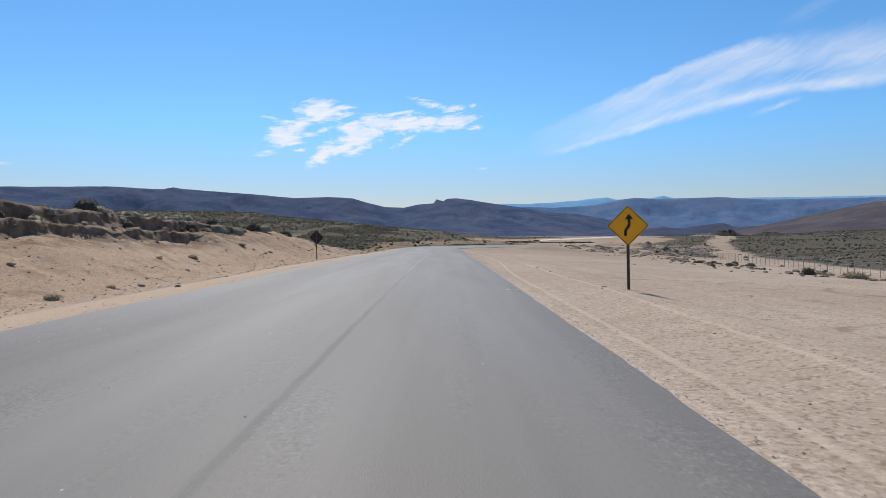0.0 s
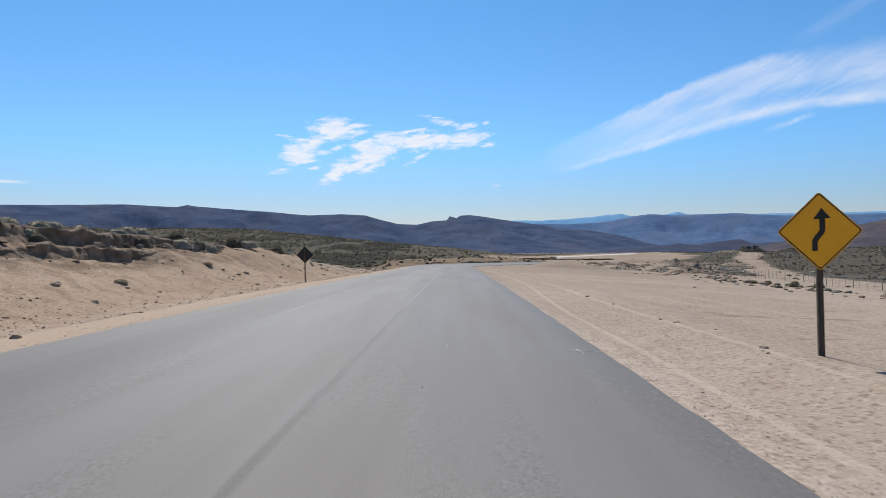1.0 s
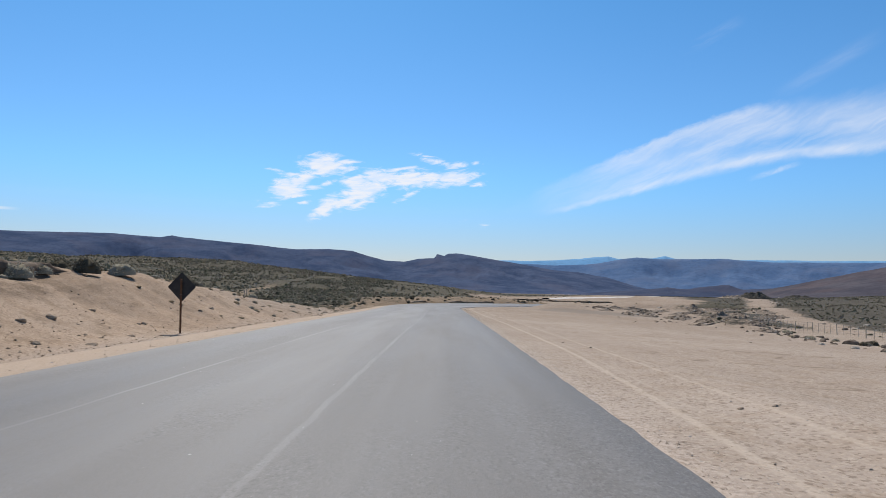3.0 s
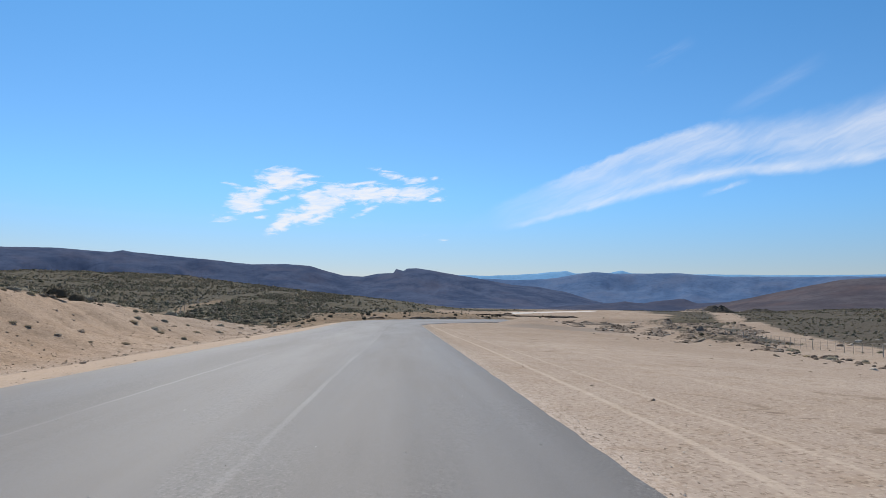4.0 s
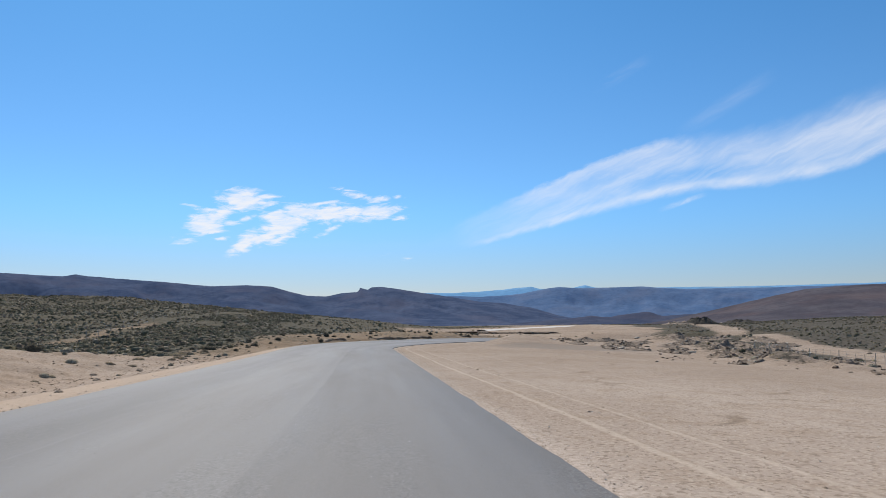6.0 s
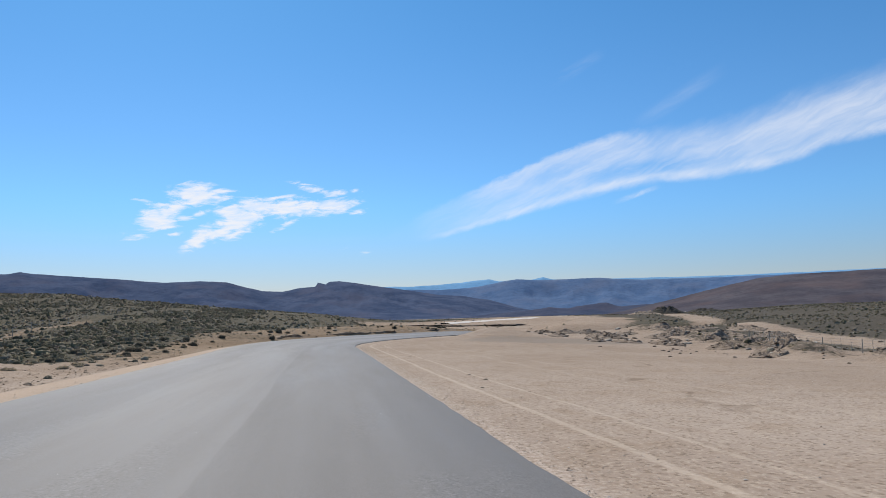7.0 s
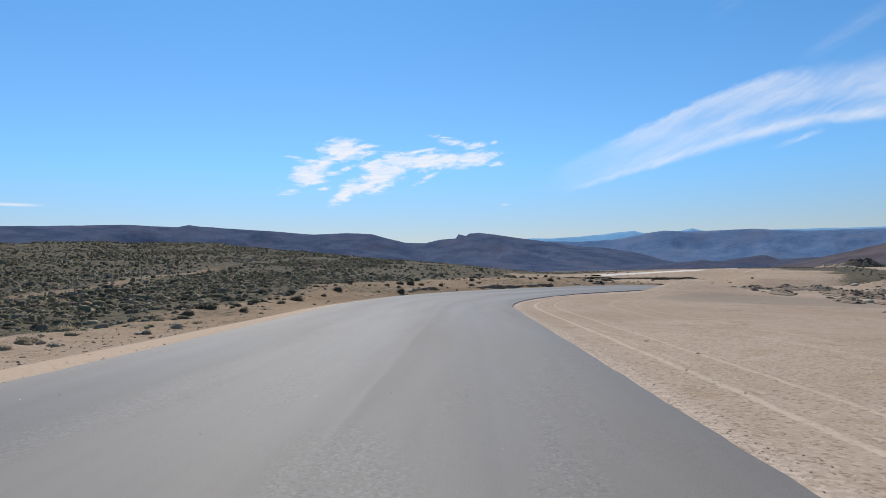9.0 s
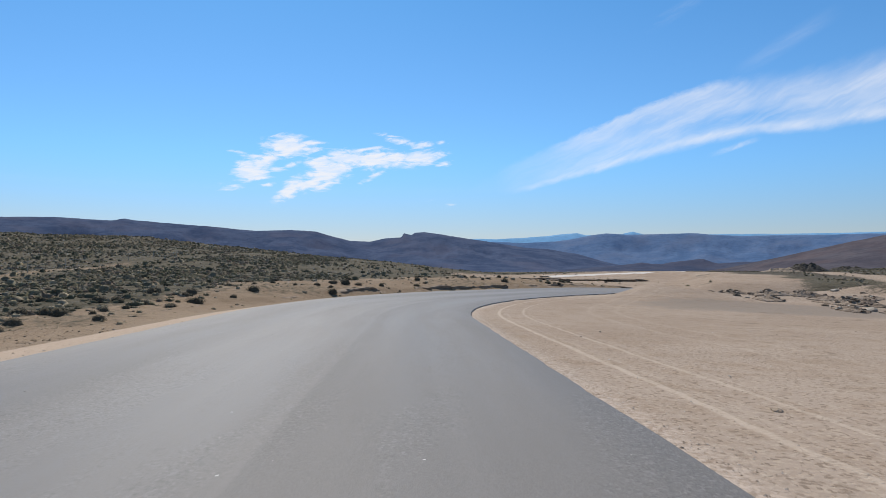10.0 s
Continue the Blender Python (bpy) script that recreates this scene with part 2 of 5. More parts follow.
def asphalt_look(n, pos):
    att = n.add("ShaderNodeAttribute", attribute_name="lane")
    sep = n.add("ShaderNodeSeparateXYZ")
    n.put(sep.inputs[0], att.outputs["Vector"])
    across, along = sep.outputs[0], sep.outputs[1]
    lane = n.combine(across, along)
    long = n.noise(n.scaled(lane, 0.9, 0.03, 1), 1.0, 4)
    blot = n.noise(n.scaled(lane, 0.55, 0.05, 1), 1.0, 5)
    grain = n.noise(pos, 60, 3, 0.7)
    stones = n.voronoi(pos, 70)
    wob = n.math("MULTIPLY", n.math("SUBTRACT", n.noise(n.scaled(lane, 0.2, 0.6, 1), 1.0, 4), 0.5), 0.12)
    a = n.math("ADD", across, wob)
    c = n.mix(n.ramp(long, 0.3, 0.7), (0.180, 0.168, 0.155), (0.225, 0.211, 0.196))
    c = n.mix(n.math("MULTIPLY", n.ramp(blot, 0.45, 0.75), 0.55), c, (0.164, 0.153, 0.141))
    # the paver's lanes: a darker strip beside the joint, wheel paths, the joint dark at first and dusty further on
    later = n.ramp(along, 60.0, 100.0)
    drift = n.math("ADD", n.ramp(along, 62.0, 80.0, 0.0, 0.24), n.ramp(along, 88.0, 98.0, 0.0, -0.18))
    a = n.math("SUBTRACT", a, drift)
    strip = n.math("MULTIPLY", n.ramp(a, 1.16, 1.24), n.math("ADD", n.ramp(a, 1.25, 2.3, 0.9, 0.2), n.ramp(a, 2.9, 4.4, 0.0, 0.25)))
    strip = n.math("MULTIPLY", strip, n.math("MULTIPLY", n.ramp(blot, 0.3, 0.6, 0.45, 0.8), n.ramp(along, 55.0, 72.0, 0.4, 1.0)))
    c = n.mix(strip, c, (0.138, 0.128, 0.118))
    path = n.ramp(n.math("ABSOLUTE", n.math("ADD", a, 3.1)), 0.3, 1.2, 0.5, 0.0)
    c = n.mix(n.math("MULTIPLY", path, n.ramp(long, 0.3, 0.65, 0.5, 1.0)), c, (0.125, 0.118, 0.111))
    pale = n.ramp(n.math("ABSOLUTE", n.math("ADD", a, 0.6)), 0.2, 1.5, 0.2, 0.0)
    c = n.mix(pale, c, (0.296, 0.279, 0.260))
    fade = n.ramp(n.noise(n.scaled(lane, 0.3, 0.09, 1), 1.0, 3), 0.36, 0.58, 0.25, 1.0)
    seam = n.ramp(n.math("ABSOLUTE", n.math("SUBTRACT", a, 1.16)), 0.015, 0.095, 0.85, 0.0)
    c = n.mix(n.math("MULTIPLY", n.math("MULTIPLY", seam, fade), n.math("ADD", n.ramp(along, 22.0, 40.0, 1.0, 0.0), n.ramp(along, 66.0, 82.0, 0.0, 0.4))), c, (0.078, 0.073, 0.068))
    dusty = n.math("MULTIPLY", n.ramp(along, 25.0, 42.0), n.ramp(along, 58.0, 70.0, 1.0, 0.0))
    line = n.math("MULTIPLY", n.ramp(n.math("ABSOLUTE", n.math("SUBTRACT", a, 1.14)), 0.025, 0.075, 0.42, 0.0), dusty)
    line = n.math("MAXIMUM", line, n.math("MULTIPLY", n.ramp(n.math("ABSOLUTE", n.math("ADD", a, 2.2)), 0.015, 0.05, 0.45, 0.0), n.math("MULTIPLY", n.ramp(along, 20.0, 36.0), n.ramp(along, 58.0, 78.0, 1.0, 0.0))))
    c = n.mix(n.math("MULTIPLY", line, fade), c, (0.43, 0.41, 0.385))
    # stray pale chips and small scuffs
    cell = n.add("ShaderNodeTexVoronoi")
    n.put(cell.inputs["Vector"], pos)
    cell.inputs["Scale"].default_value = 1.7
    chosen = n.add("ShaderNodeSeparateXYZ")
    n.put(chosen.inputs[0], cell.outputs["Color"])
    chip = n.math("MULTIPLY", n.ramp(cell.outputs["Distance"], 0.020, 0.032, 1.0, 0.0), n.ramp(chosen.outputs[0], 0.55, 0.6))
    scuff = n.math("MULTIPLY", n.ramp(n.noise(n.scaled(lane, 1.0, 0.4, 1), 3.0, 5, 0.7), 0.66, 0.74), 0.35)
    c = n.mix(scuff, c, (0.115, 0.110, 0.105))
    # darker rim on the right: tack at the edge, plus drop-off shade in colour
    rim = n.ramp(across, 4.45, 5.15)
    c = n.mix(n.math("MULTIPLY", rim, 0.7), c, (0.135, 0.127, 0.119))
    dust = n.ramp(across, -4.4, -5.2)
    c = n.mix(n.math("MULTIPLY", dust, n.ramp(blot, 0.3, 0.7, 0.05, 0.35)), c, (0.36, 0.31, 0.25))
    c = n.mix(n.math("MULTIPLY", n.ramp(grain, 0.38, 0.66), 0.55), c, (0.262, 0.249, 0.236))
    # open-textured patches where the aggregate shows
    coarse = n.ramp(n.noise(n.scaled(lane, 0.7, 0.12, 1), 1.0, 4), 0.46, 0.60)
    bit = n.add("ShaderNodeSeparateXYZ")
    n.put(bit.inputs[0], n.voronoi(pos, 34, out="Color"))
    c = n.mix(n.math("MULTIPLY", coarse, n.ramp(bit.outputs[0], 0.70, 0.86, 0.0, 0.34)), c, (0.095, 0.089, 0.083))
    c = n.mix(n.math("MULTIPLY", coarse, n.ramp(bit.outputs[1], 0.80, 0.92, 0.0, 0.3)), c, (0.36, 0.345, 0.33))
    c = n.mix(chip, c, (0.74, 0.73, 0.70))
    h = n.math("ADD", n.math("MULTIPLY", grain, 0.6), stones)
    h = n.math("ADD", h, n.math("MULTIPLY", n.math("MULTIPLY", coarse, bit.outputs[2]), 0.35))
    return {"Base Color": c, "Normal": n.bump(h, 0.35, 0.004), "Roughness": n.ramp(blot, 0.3, 0.7, 0.50, 0.60), "Specular IOR Level": 0.10}


def sand_look(n, pos):
    lane = n.add("ShaderNodeAttribute", attribute_name="lane")
    sep = n.add("ShaderNodeSeparateXYZ")
    n.put(sep.inputs[0], lane.outputs["Vector"])
    across, along, soil = sep.outputs
    off = n.math("SUBTRACT", across, HALF)
    verge = n.math("SUBTRACT", n.math("MULTIPLY", across, -1.0), HALF)
    wide = n.noise(pos, 0.07, 5)
    mid = n.noise(pos, 0.9, 6, 0.62)
    drift = n.noise(n.scaled(pos, 1.3, 0.35, 1), 1.6, 5, 0.6)
    fine = n.noise(pos, 11, 5, 0.72)
    peb = n.voronoi(pos, 13)
    c = n.mix(n.ramp(wide, 0.35, 0.68), (0.385, 0.307, 0.246), (0.455, 0.375, 0.310))
    c = n.mix(n.math("MULTIPLY", n.ramp(mid, 0.46, 0.70), 0.55), c, (0.335, 0.252, 0.182))
    c = n.mix(n.math("MULTIPLY", n.ramp(drift, 0.58, 0.70), 0.25), c, (0.27, 0.20, 0.135))
    c = n.mix(n.math("MULTIPLY", n.ramp(fine, 0.48, 0.70), 0.5), c, (0.60, 0.505, 0.41))
    c = n.mix(n.math("MULTIPLY", n.ramp(peb, 0.16, 0.05), 0.4), c, (0.22, 0.17, 0.13))
    grit = n.voronoi(pos, 19, out="Color")
    gsep = n.add("ShaderNodeSeparateXYZ")
    n.put(gsep.inputs[0], grit)
    c = n.mix(n.ramp(gsep.outputs[0], 0.80, 0.90, 0.0, 0.55), c, (0.185, 0.140, 0.100))
    c = n.mix(n.ramp(gsep.outputs[1], 0.80, 0.90, 0.0, 0.3), c, (0.62, 0.53, 0.43))
    lump = n.voronoi(pos, 3.1)
    lsep = n.add("ShaderNodeSeparateXYZ")
    n.put(lsep.inputs[0], n.voronoi(pos, 3.1, out="Color"))
    c = n.mix(n.math("MULTIPLY", n.ramp(lump, 0.10, 0.28, 0.5, 0.0), n.ramp(lsep.outputs[0], 0.86, 0.92)), c, (0.20, 0.148, 0.103))
    gravel = n.add("ShaderNodeSeparateXYZ")
    n.put(gravel.inputs[0], pos)
    gd = n.math("ADD", n.math("POWER", n.math("DIVIDE", n.math("SUBTRACT", gravel.outputs[0], 26.0), 11.0), 2.0), n.math("POWER", n.math("DIVIDE", n.math("SUBTRACT", gravel.outputs[1], 150.0), 6.0), 2.0))
    c = n.mix(n.ramp(n.math("ADD", gd, n.math("MULTIPLY", n.math("SUBTRACT", mid, 0.5), 1.6)), 0.5, 1.3, 0.7, 0.0), c, (0.30, 0.262, 0.228))
    c = n.mix(n.ramp(along, 55.0, 125.0), c, n.mix(1.0, c, (0.88, 0.86, 0.83), "MULTIPLY"))
    # the cut bank is dug into a warmer, redder soil
    c = n.mix(n.math("MULTIPLY", n.ramp(verge, 1.2, 4.0, 0.0, 0.8), n.ramp(along, 70.0, 100.0, 1.0, 0.1)), c, n.mix(1.0, c, (1.03, 0.93, 0.82), "MULTIPLY"))
    c = n.mix(n.math("MULTIPLY", n.ramp(verge, 1.5, 1.8, 0.0, 0.9), n.math("MULTIPLY", n.ramp(along, 104.0, 126.0), n.ramp(along, 195.0, 212.0, 1.0, 0.0))), c, n.mix(1.0, c, (0.72, 0.68, 0.59), "MULTIPLY"))
    rind = n.math("MULTIPLY", n.math("MULTIPLY", n.ramp(verge, 6.4, 7.6), n.ramp(verge, 12.0, 14.5, 1.0, 0.0)), n.ramp(along, 56.0, 66.0, 1.0, 0.0))
    crumb = n.noise(n.scaled(pos, 0.6, 0.4, 1.6), 1.3, 6, 0.68)
    c = n.mix(n.math("MULTIPLY", rind, n.ramp(crumb, 0.40, 0.56, 0.15, 0.85)), c, n.mix(n.ramp(fine, 0.35, 0.65), (0.125, 0.088, 0.060), (0.225, 0.165, 0.115)))
    scour = n.noise(n.scaled(pos, 0.5, 0.8, 2.0), 1.1, 6, 0.66)
    c = n.mix(n.math("MULTIPLY", n.ramp(scour, 0.50, 0.66), n.ramp(verge, 1.6, 4.0, 0.0, 0.55)), c, (0.235, 0.172, 0.118))
    # wheel tracks along the road, paler and smoother
    wob = n.math("MULTIPLY", n.math("SUBTRACT", n.noise(n.combine(0.0, n.math("MULTIPLY", along, 0.05)), 1.0, 3), 0.5), 0.7)
    rag = n.math("MULTIPLY", n.math("SUBTRACT", n.noise(pos, 2.2, 4), 0.5), 0.22)
    o = n.math("ADD", off, n.math("ADD", n.math("MULTIPLY", wob, 0.25), n.math("MULTIPLY", rag, 0.6)))
    ruts = None
    out, back = n.ramp(along, 27.0, 56.0), n.ramp(along, 74.0, 100.0)
    for at, grow, shrink, half, amount in ((0.75, 0.90, 0.27, 0.085, 0.54), (1.12, 0.9, 0.27, 0.05, 0.15), (2.42, 0.43, 0.25, 0.065, 0.42), (2.75, 0.4, 0.25, 0.04, 0.15), (6.2, 0, 0, 0.16, 0.15), (7.8, 0, 0, 0.16, 0.15)):
        mid_line = n.math("ADD", at, n.math("SUBTRACT", n.math("MULTIPLY", out, grow), n.math("MULTIPLY", back, shrink)))
        t = n.ramp(n.math("ABSOLUTE", n.math("SUBTRACT", o, mid_line)), half * 0.5, half * 1.3, amount, 0.0)
        ruts = t if ruts is None else n.math("MAXIMUM", ruts, t)
    ruts = n.math("MULTIPLY", ruts, n.ramp(along, 20.0, 50.0, 0.85, 0.9), clamp=True)
    c = n.mix(n.math("MULTIPLY", ruts, n.ramp(n.noise(pos, 1.4, 4, 0.6), 0.30, 0.55, 0.6, 1.0)), c, (0.60, 0.505, 0.41))
    # old winding tyre scuffs over the apron
    bow = n.noise(n.scaled(pos, 0.045, 0.10, 1), 1.0, 2, 0.4)
    scuff = n.math("MULTIPLY", n.ramp(n.math("ABSOLUTE", n.math("SUBTRACT", n.math("FRACT", n.math("MULTIPLY", bow, 7.0)), 0.5)), 0.012, 0.035, 0.6, 0.0), n.ramp(off, 3.0, 5.0))
    c = n.mix(n.math("MULTIPLY", scuff, n.ramp(mid, 0.42, 0.58)), c, (0.215, 0.163, 0.118))
    dent = n.noise(n.scaled(pos, 0.8, 2.6, 1), 1.5, 4, 0.6)
    patch = n.noise(pos, 0.16, 3)
    c = n.mix(n.math("MULTIPLY", n.math("MULTIPLY", n.ramp(dent, 0.62, 0.70, 0.0, 0.8), n.ramp(patch, 0.42, 0.58, 0.15, 1.0)), n.ramp(off, 1.6, 4.0)), c, (0.215, 0.163, 0.122))
    # gravelly strip at the asphalt's edge
    strip = n.math("MULTIPLY", n.ramp(off, 0.0, 0.7, 1.0, 0.0), n.ramp(off, -0.2, 0.0))
    c = n.mix(n.math("MULTIPLY", strip, n.ramp(fine, 0.4, 0.6, 0.1, 0.7)), c, (0.60, 0.51, 0.44))
    # the graded verge on the far side
    graded = n.math("MULTIPLY", n.ramp(n.math("ADD", verge, n.math("MULTIPLY", rag, 0.6)), 1.50, 1.68, 1.0, 0.0), n.ramp(verge, -0.3, 0.0))
    c = n.mix(n.math("MULTIPLY", graded, 0.85), c, n.mix(n.ramp(fine, 0.3, 0.7), (0.47, 0.365, 0.275), (0.54, 0.43, 0.335)))
    # scrubland soil further out, greyer and darker
    sc = n.mix(n.ramp(mid, 0.35, 0.65), (0.082, 0.074, 0.051), (0.135, 0.118, 0.086))
    dots = n.noise(pos, 1.5, 4, 0.7)
    sc = n.mix(n.ramp(dots, 0.54, 0.62, 0.0, 0.8), sc, (0.046, 0.042, 0.029))
    sc = n.mix(n.ramp(dots, 0.44, 0.37, 0.0, 0.45), sc, (0.175, 0.150, 0.112))
    sc = n.mix(n.math("MULTIPLY", n.ramp(wide, 0.55, 0.7), 0.35), sc, (0.12, 0.096, 0.068))
    grey = n.mix(n.ramp(dots, 0.40, 0.60), (0.132, 0.116, 0.094), (0.066, 0.059, 0.047))
    sc = n.mix(n.ramp(across, 10.0, 24.0, 0.0, 0.8), sc, grey)
    tuft = n.noise(pos, 1.7, 6, 0.68)
    c = n.mix(n.ramp(n.math("ADD", soil, n.math("MULTIPLY", n.math("SUBTRACT", tuft, 0.5), 1.5)), 0.30, 0.72), c, sc)
    h = n.math("ADD", n.math("MULTIPLY", mid, 0.55), n.math("ADD", n.math("MULTIPLY", fine, 0.5), n.math("MULTIPLY", n.ramp(peb, 0.0, 0.35), 0.3)))
    h = n.math("ADD", h, n.math("MULTIPLY", ruts, 0.15))
    return {"Base Color": c, "Normal": n.bump(h, 0.55, 0.06), "Specular IOR Level": 0.05}


def ridge_look(dark, pale, scale, relief=0.08):
    def build(n, pos):
        a = n.noise(pos, scale, 6, 0.6)
        b = n.noise(pos, scale * 6, 6, 0.7)
        c = n.mix(n.ramp(a, 0.35, 0.65), dark, pale)
        c = n.mix(n.math("MULTIPLY", n.ramp(b, 0.48, 0.66), 0.35), c, [v * 0.6 for v in dark])
        c = n.mix(n.math("MULTIPLY", n.ramp(b, 0.46, 0.34), 0.2), c, [v * 1.3 for v in pale])
        c = n.mix(n.ramp(n.noise(pos, scale * 0.6, 5, 0.6), 0.46, 0.68, 0.0, 0.4), c, (pale[0] * 1.35, pale[1] * 1.05, pale[2] * 0.9))
        gullies = n.noise(n.scaled(pos, 1.0, 0.35, 1.0), scale * 1.6, 7, 0.62, 0.8)
        return {"Base Color": c, "Normal": n.bump(gullies, 0.6, relief / scale), "Specular IOR Level": 0.0}
    return build


ASPHALT = material("asphalt", asphalt_look)
SAND = material("sand", sand_look, 0.95)
# the ranges' base colours carry the blue haze of distance, bluer and paler further off
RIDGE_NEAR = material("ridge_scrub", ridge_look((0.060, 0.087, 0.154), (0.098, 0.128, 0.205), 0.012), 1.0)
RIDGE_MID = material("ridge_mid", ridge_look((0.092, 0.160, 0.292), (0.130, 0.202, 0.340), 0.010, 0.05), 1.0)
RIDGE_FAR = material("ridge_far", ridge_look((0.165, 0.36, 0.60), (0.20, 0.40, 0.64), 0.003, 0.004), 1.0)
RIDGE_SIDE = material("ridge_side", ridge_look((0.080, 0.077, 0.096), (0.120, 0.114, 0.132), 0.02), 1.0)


# ---- meshes ----
def mesh_of(name, verts, faces, mats, smooth=True):
    """A mesh from arrays: verts (n, 3), faces (m, 3 or 4)."""
    verts, faces = np.asarray(verts, np.float32), np.asarray(faces, np.int32)
    me = bpy.data.meshes.new(name)
    k = faces.shape[1]
    me.vertices.add(len(verts))
    me.vertices.foreach_set("co", verts.ravel())
    me.loops.add(faces.size)
    me.loops.foreach_set("vertex_index", faces.ravel())
    me.polygons.add(len(faces))
    me.polygons.foreach_set("loop_start", np.arange(0, faces.size, k, dtype=np.int32))
    me.update(calc_edges=True)
    me.polygons.foreach_set("use_smooth", np.full(len(faces), smooth))
    for m in mats if isinstance(mats, (list, tuple)) else [mats]:
        me.materials.append(m)
    return me


def grid_faces(rows, cols):
    i = np.arange(rows - 1)[:, None] * cols + np.arange(cols - 1)[None, :]
    return np.stack([i, i + 1, i + cols + 1, i + cols], -1).reshape(-1, 4)


def part(name, bm, mat, parent, label=""):
    """Links a bmesh as one mesh object under a thing or a part."""
    me = bpy.data.meshes.new(name)
    bm.to_mesh(me)
    bm.free()
    me.materials.append(mat)
    ob = new(name, me)
    ob.parent = parent
    return tagged(ob, label)


def hash2(ix, iy, seed):
    h = (ix.astype(np.int64) * 374761393 + iy.astype(np.int64) * 668265263 + seed * 974634541) & 0x7FFFFFFF
    h = ((h ^ (h >> 13)) * 1274126177) & 0x7FFFFFFF
    return ((h ^ (h >> 16)) & 0xFFFF) / 65535.0


def vnoise(x, y, seed=0):
    ix, iy = np.floor(x), np.floor(y)
    fx, fy = x - ix, y - iy
    fx, fy = fx * fx * (3 - 2 * fx), fy * fy * (3 - 2 * fy)
    a, b = hash2(ix, iy, seed), hash2(ix + 1, iy, seed)
    c, d = hash2(ix, iy + 1, seed), hash2(ix + 1, iy + 1, seed)
    return (a + (b - a) * fx) * (1 - fy) + (c + (d - c) * fx) * fy - 0.5


def fbm(x, y, octaves=4, seed=0, gain=0.5):
    s, a = 0, 1.0
    for k in range(octaves):
        s = s + a * vnoise(x * 2 ** k + 17.3 * k, y * 2 ** k - 9.1 * k, seed + k)
        a *= gain
    return s


def step(a, b, x):
    t = np.clip((x - a) / (b - a), 0, 1)
    return t * t * (3 - 2 * t)


# ---- the plan of road and ground ----


def road_frame(x, y):
    """Distance to the right of the road's axis, and distance along it."""
    x, y = np.asarray(x, float), np.asarray(y, float)
    ox = XC + BEND_R
    ang = np.arctan2(y - BEND_Y, ox - x)
    rad = np.hypot(y - BEND_Y, ox - x)
    on = (y > BEND_Y) & (x < ox + 30)
    over = np.maximum(ang - BEND_END, 0)
    # past the bend the road runs straight on
    ex, ey = ox - BEND_R * math.cos(BEND_END), BEND_Y + BEND_R * math.sin(BEND_END)
    tx, ty = math.sin(BEND_END), math.cos(BEND_END)
    along = (x - ex) * tx + (y - ey) * ty
    right = (x - ex) * ty - (y - ey) * tx
    d = np.where(on, np.where(over > 0, right, BEND_R - rad), x - XC)
    s = np.where(on, np.where(over > 0, BEND_Y + BEND_R * BEND_END + along, BEND_Y + BEND_R * ang), y)
    return d, s


def road_xy(s, d):
    """Plan position of a point s along the road and d to the right of its axis."""
    s, d = np.asarray(s, float), np.asarray(d, float)
    ang = np.clip((s - BEND_Y) / BEND_R, 0, BEND_END)
    past = np.maximum(s - BEND_Y - BEND_R * BEND_END, 0)
    x = np.where(s < BEND_Y, XC + d, XC + BEND_R - (BEND_R - d) * np.cos(ang) + past * math.sin(BEND_END))
    y = np.where(s < BEND_Y, s, BEND_Y + (BEND_R - d) * np.sin(ang) + past * math.cos(BEND_END))
    return x, y


def fall(s):
    """How far the road has sunk below its first level stretch."""
    return 0.55 * step(30, 140, s) + 0.12 * step(125, 200, s)


def road_z(d, s):
    """The road's surface: level, then falling gently, banked through the bend with its inner side low."""
    tilt = 0.032 * step(100, 155, s)
    return -d * tilt - 0.008 * np.maximum(-d - 1.0, 0) * (1 - step(85, 112, s)) - fall(s) - 2.2 * step(184, 245, s)


def lip_upper(y):
    return 9.5 + 1.1 * fbm(y * 0.16, y * 0 + 3.1, 4, 31)


def lip_lower(y):
    return 8.35 + 0.8 * fbm(y * 0.2, y * 0 + 8.7, 4, 33)


def bank_crest(y):
    return np.interp(y, [-200, 20, 31, 43, 55, 63, 74, 80, 87, 93, 105, 116, 126, 140, 155, 190, 240, 400], [3.0, 3.25, 3.1, 2.8, 2.7, 2.62, 2.45, 2.15, 1.45, 1.05, 0.5, -0.2, -0.3, 0.15, 0.85, 1.25, 0.9, 0.0])


def lip_bend(s):
    return 4.2 + 2.0 * fbm(s * 0.12, s * 0 + 5.5, 4, 81)


def track_right_x(y):
    return np.interp(y, [-100, 40, 70, 95, 125, 160, 200, 260, 320, 420], [28, 34, 40, 45, 53, 63, 76, 104, 128, 160])


def track_left_x(y):
    return np.interp(y, [100, 150, 185, 222, 300], [-30, -36, -42, -45, -46])


def sand_belt(x, y):
    """Where the bare strip of the roadworks runs on beyond the bend."""
    mid = np.interp(y, [185, 240, 310, 345], [44, 66, 102, 114])
    return np.exp(-((x - mid + 6 * fbm(x * 0.08, y * 0.08, 4, 47)) / np.interp(y, [190, 240, 300], [8, 11, 14])) ** 4) * step(190, 200, y) * (1 - step(352, 362, y))


def berm(x, y):
    """The long low bank of pushed-up rubble along the apron's far side."""
    mid = np.interp(y, [96, 112, 122, 131, 142, 152, 168, 182], [33, 35.5, 38, 42, 44.5, 46.5, 48, 49])
    return np.exp(-((x - mid) / 3.2) ** 2) * step(98, 122, y) * (1 - step(172, 184, y))


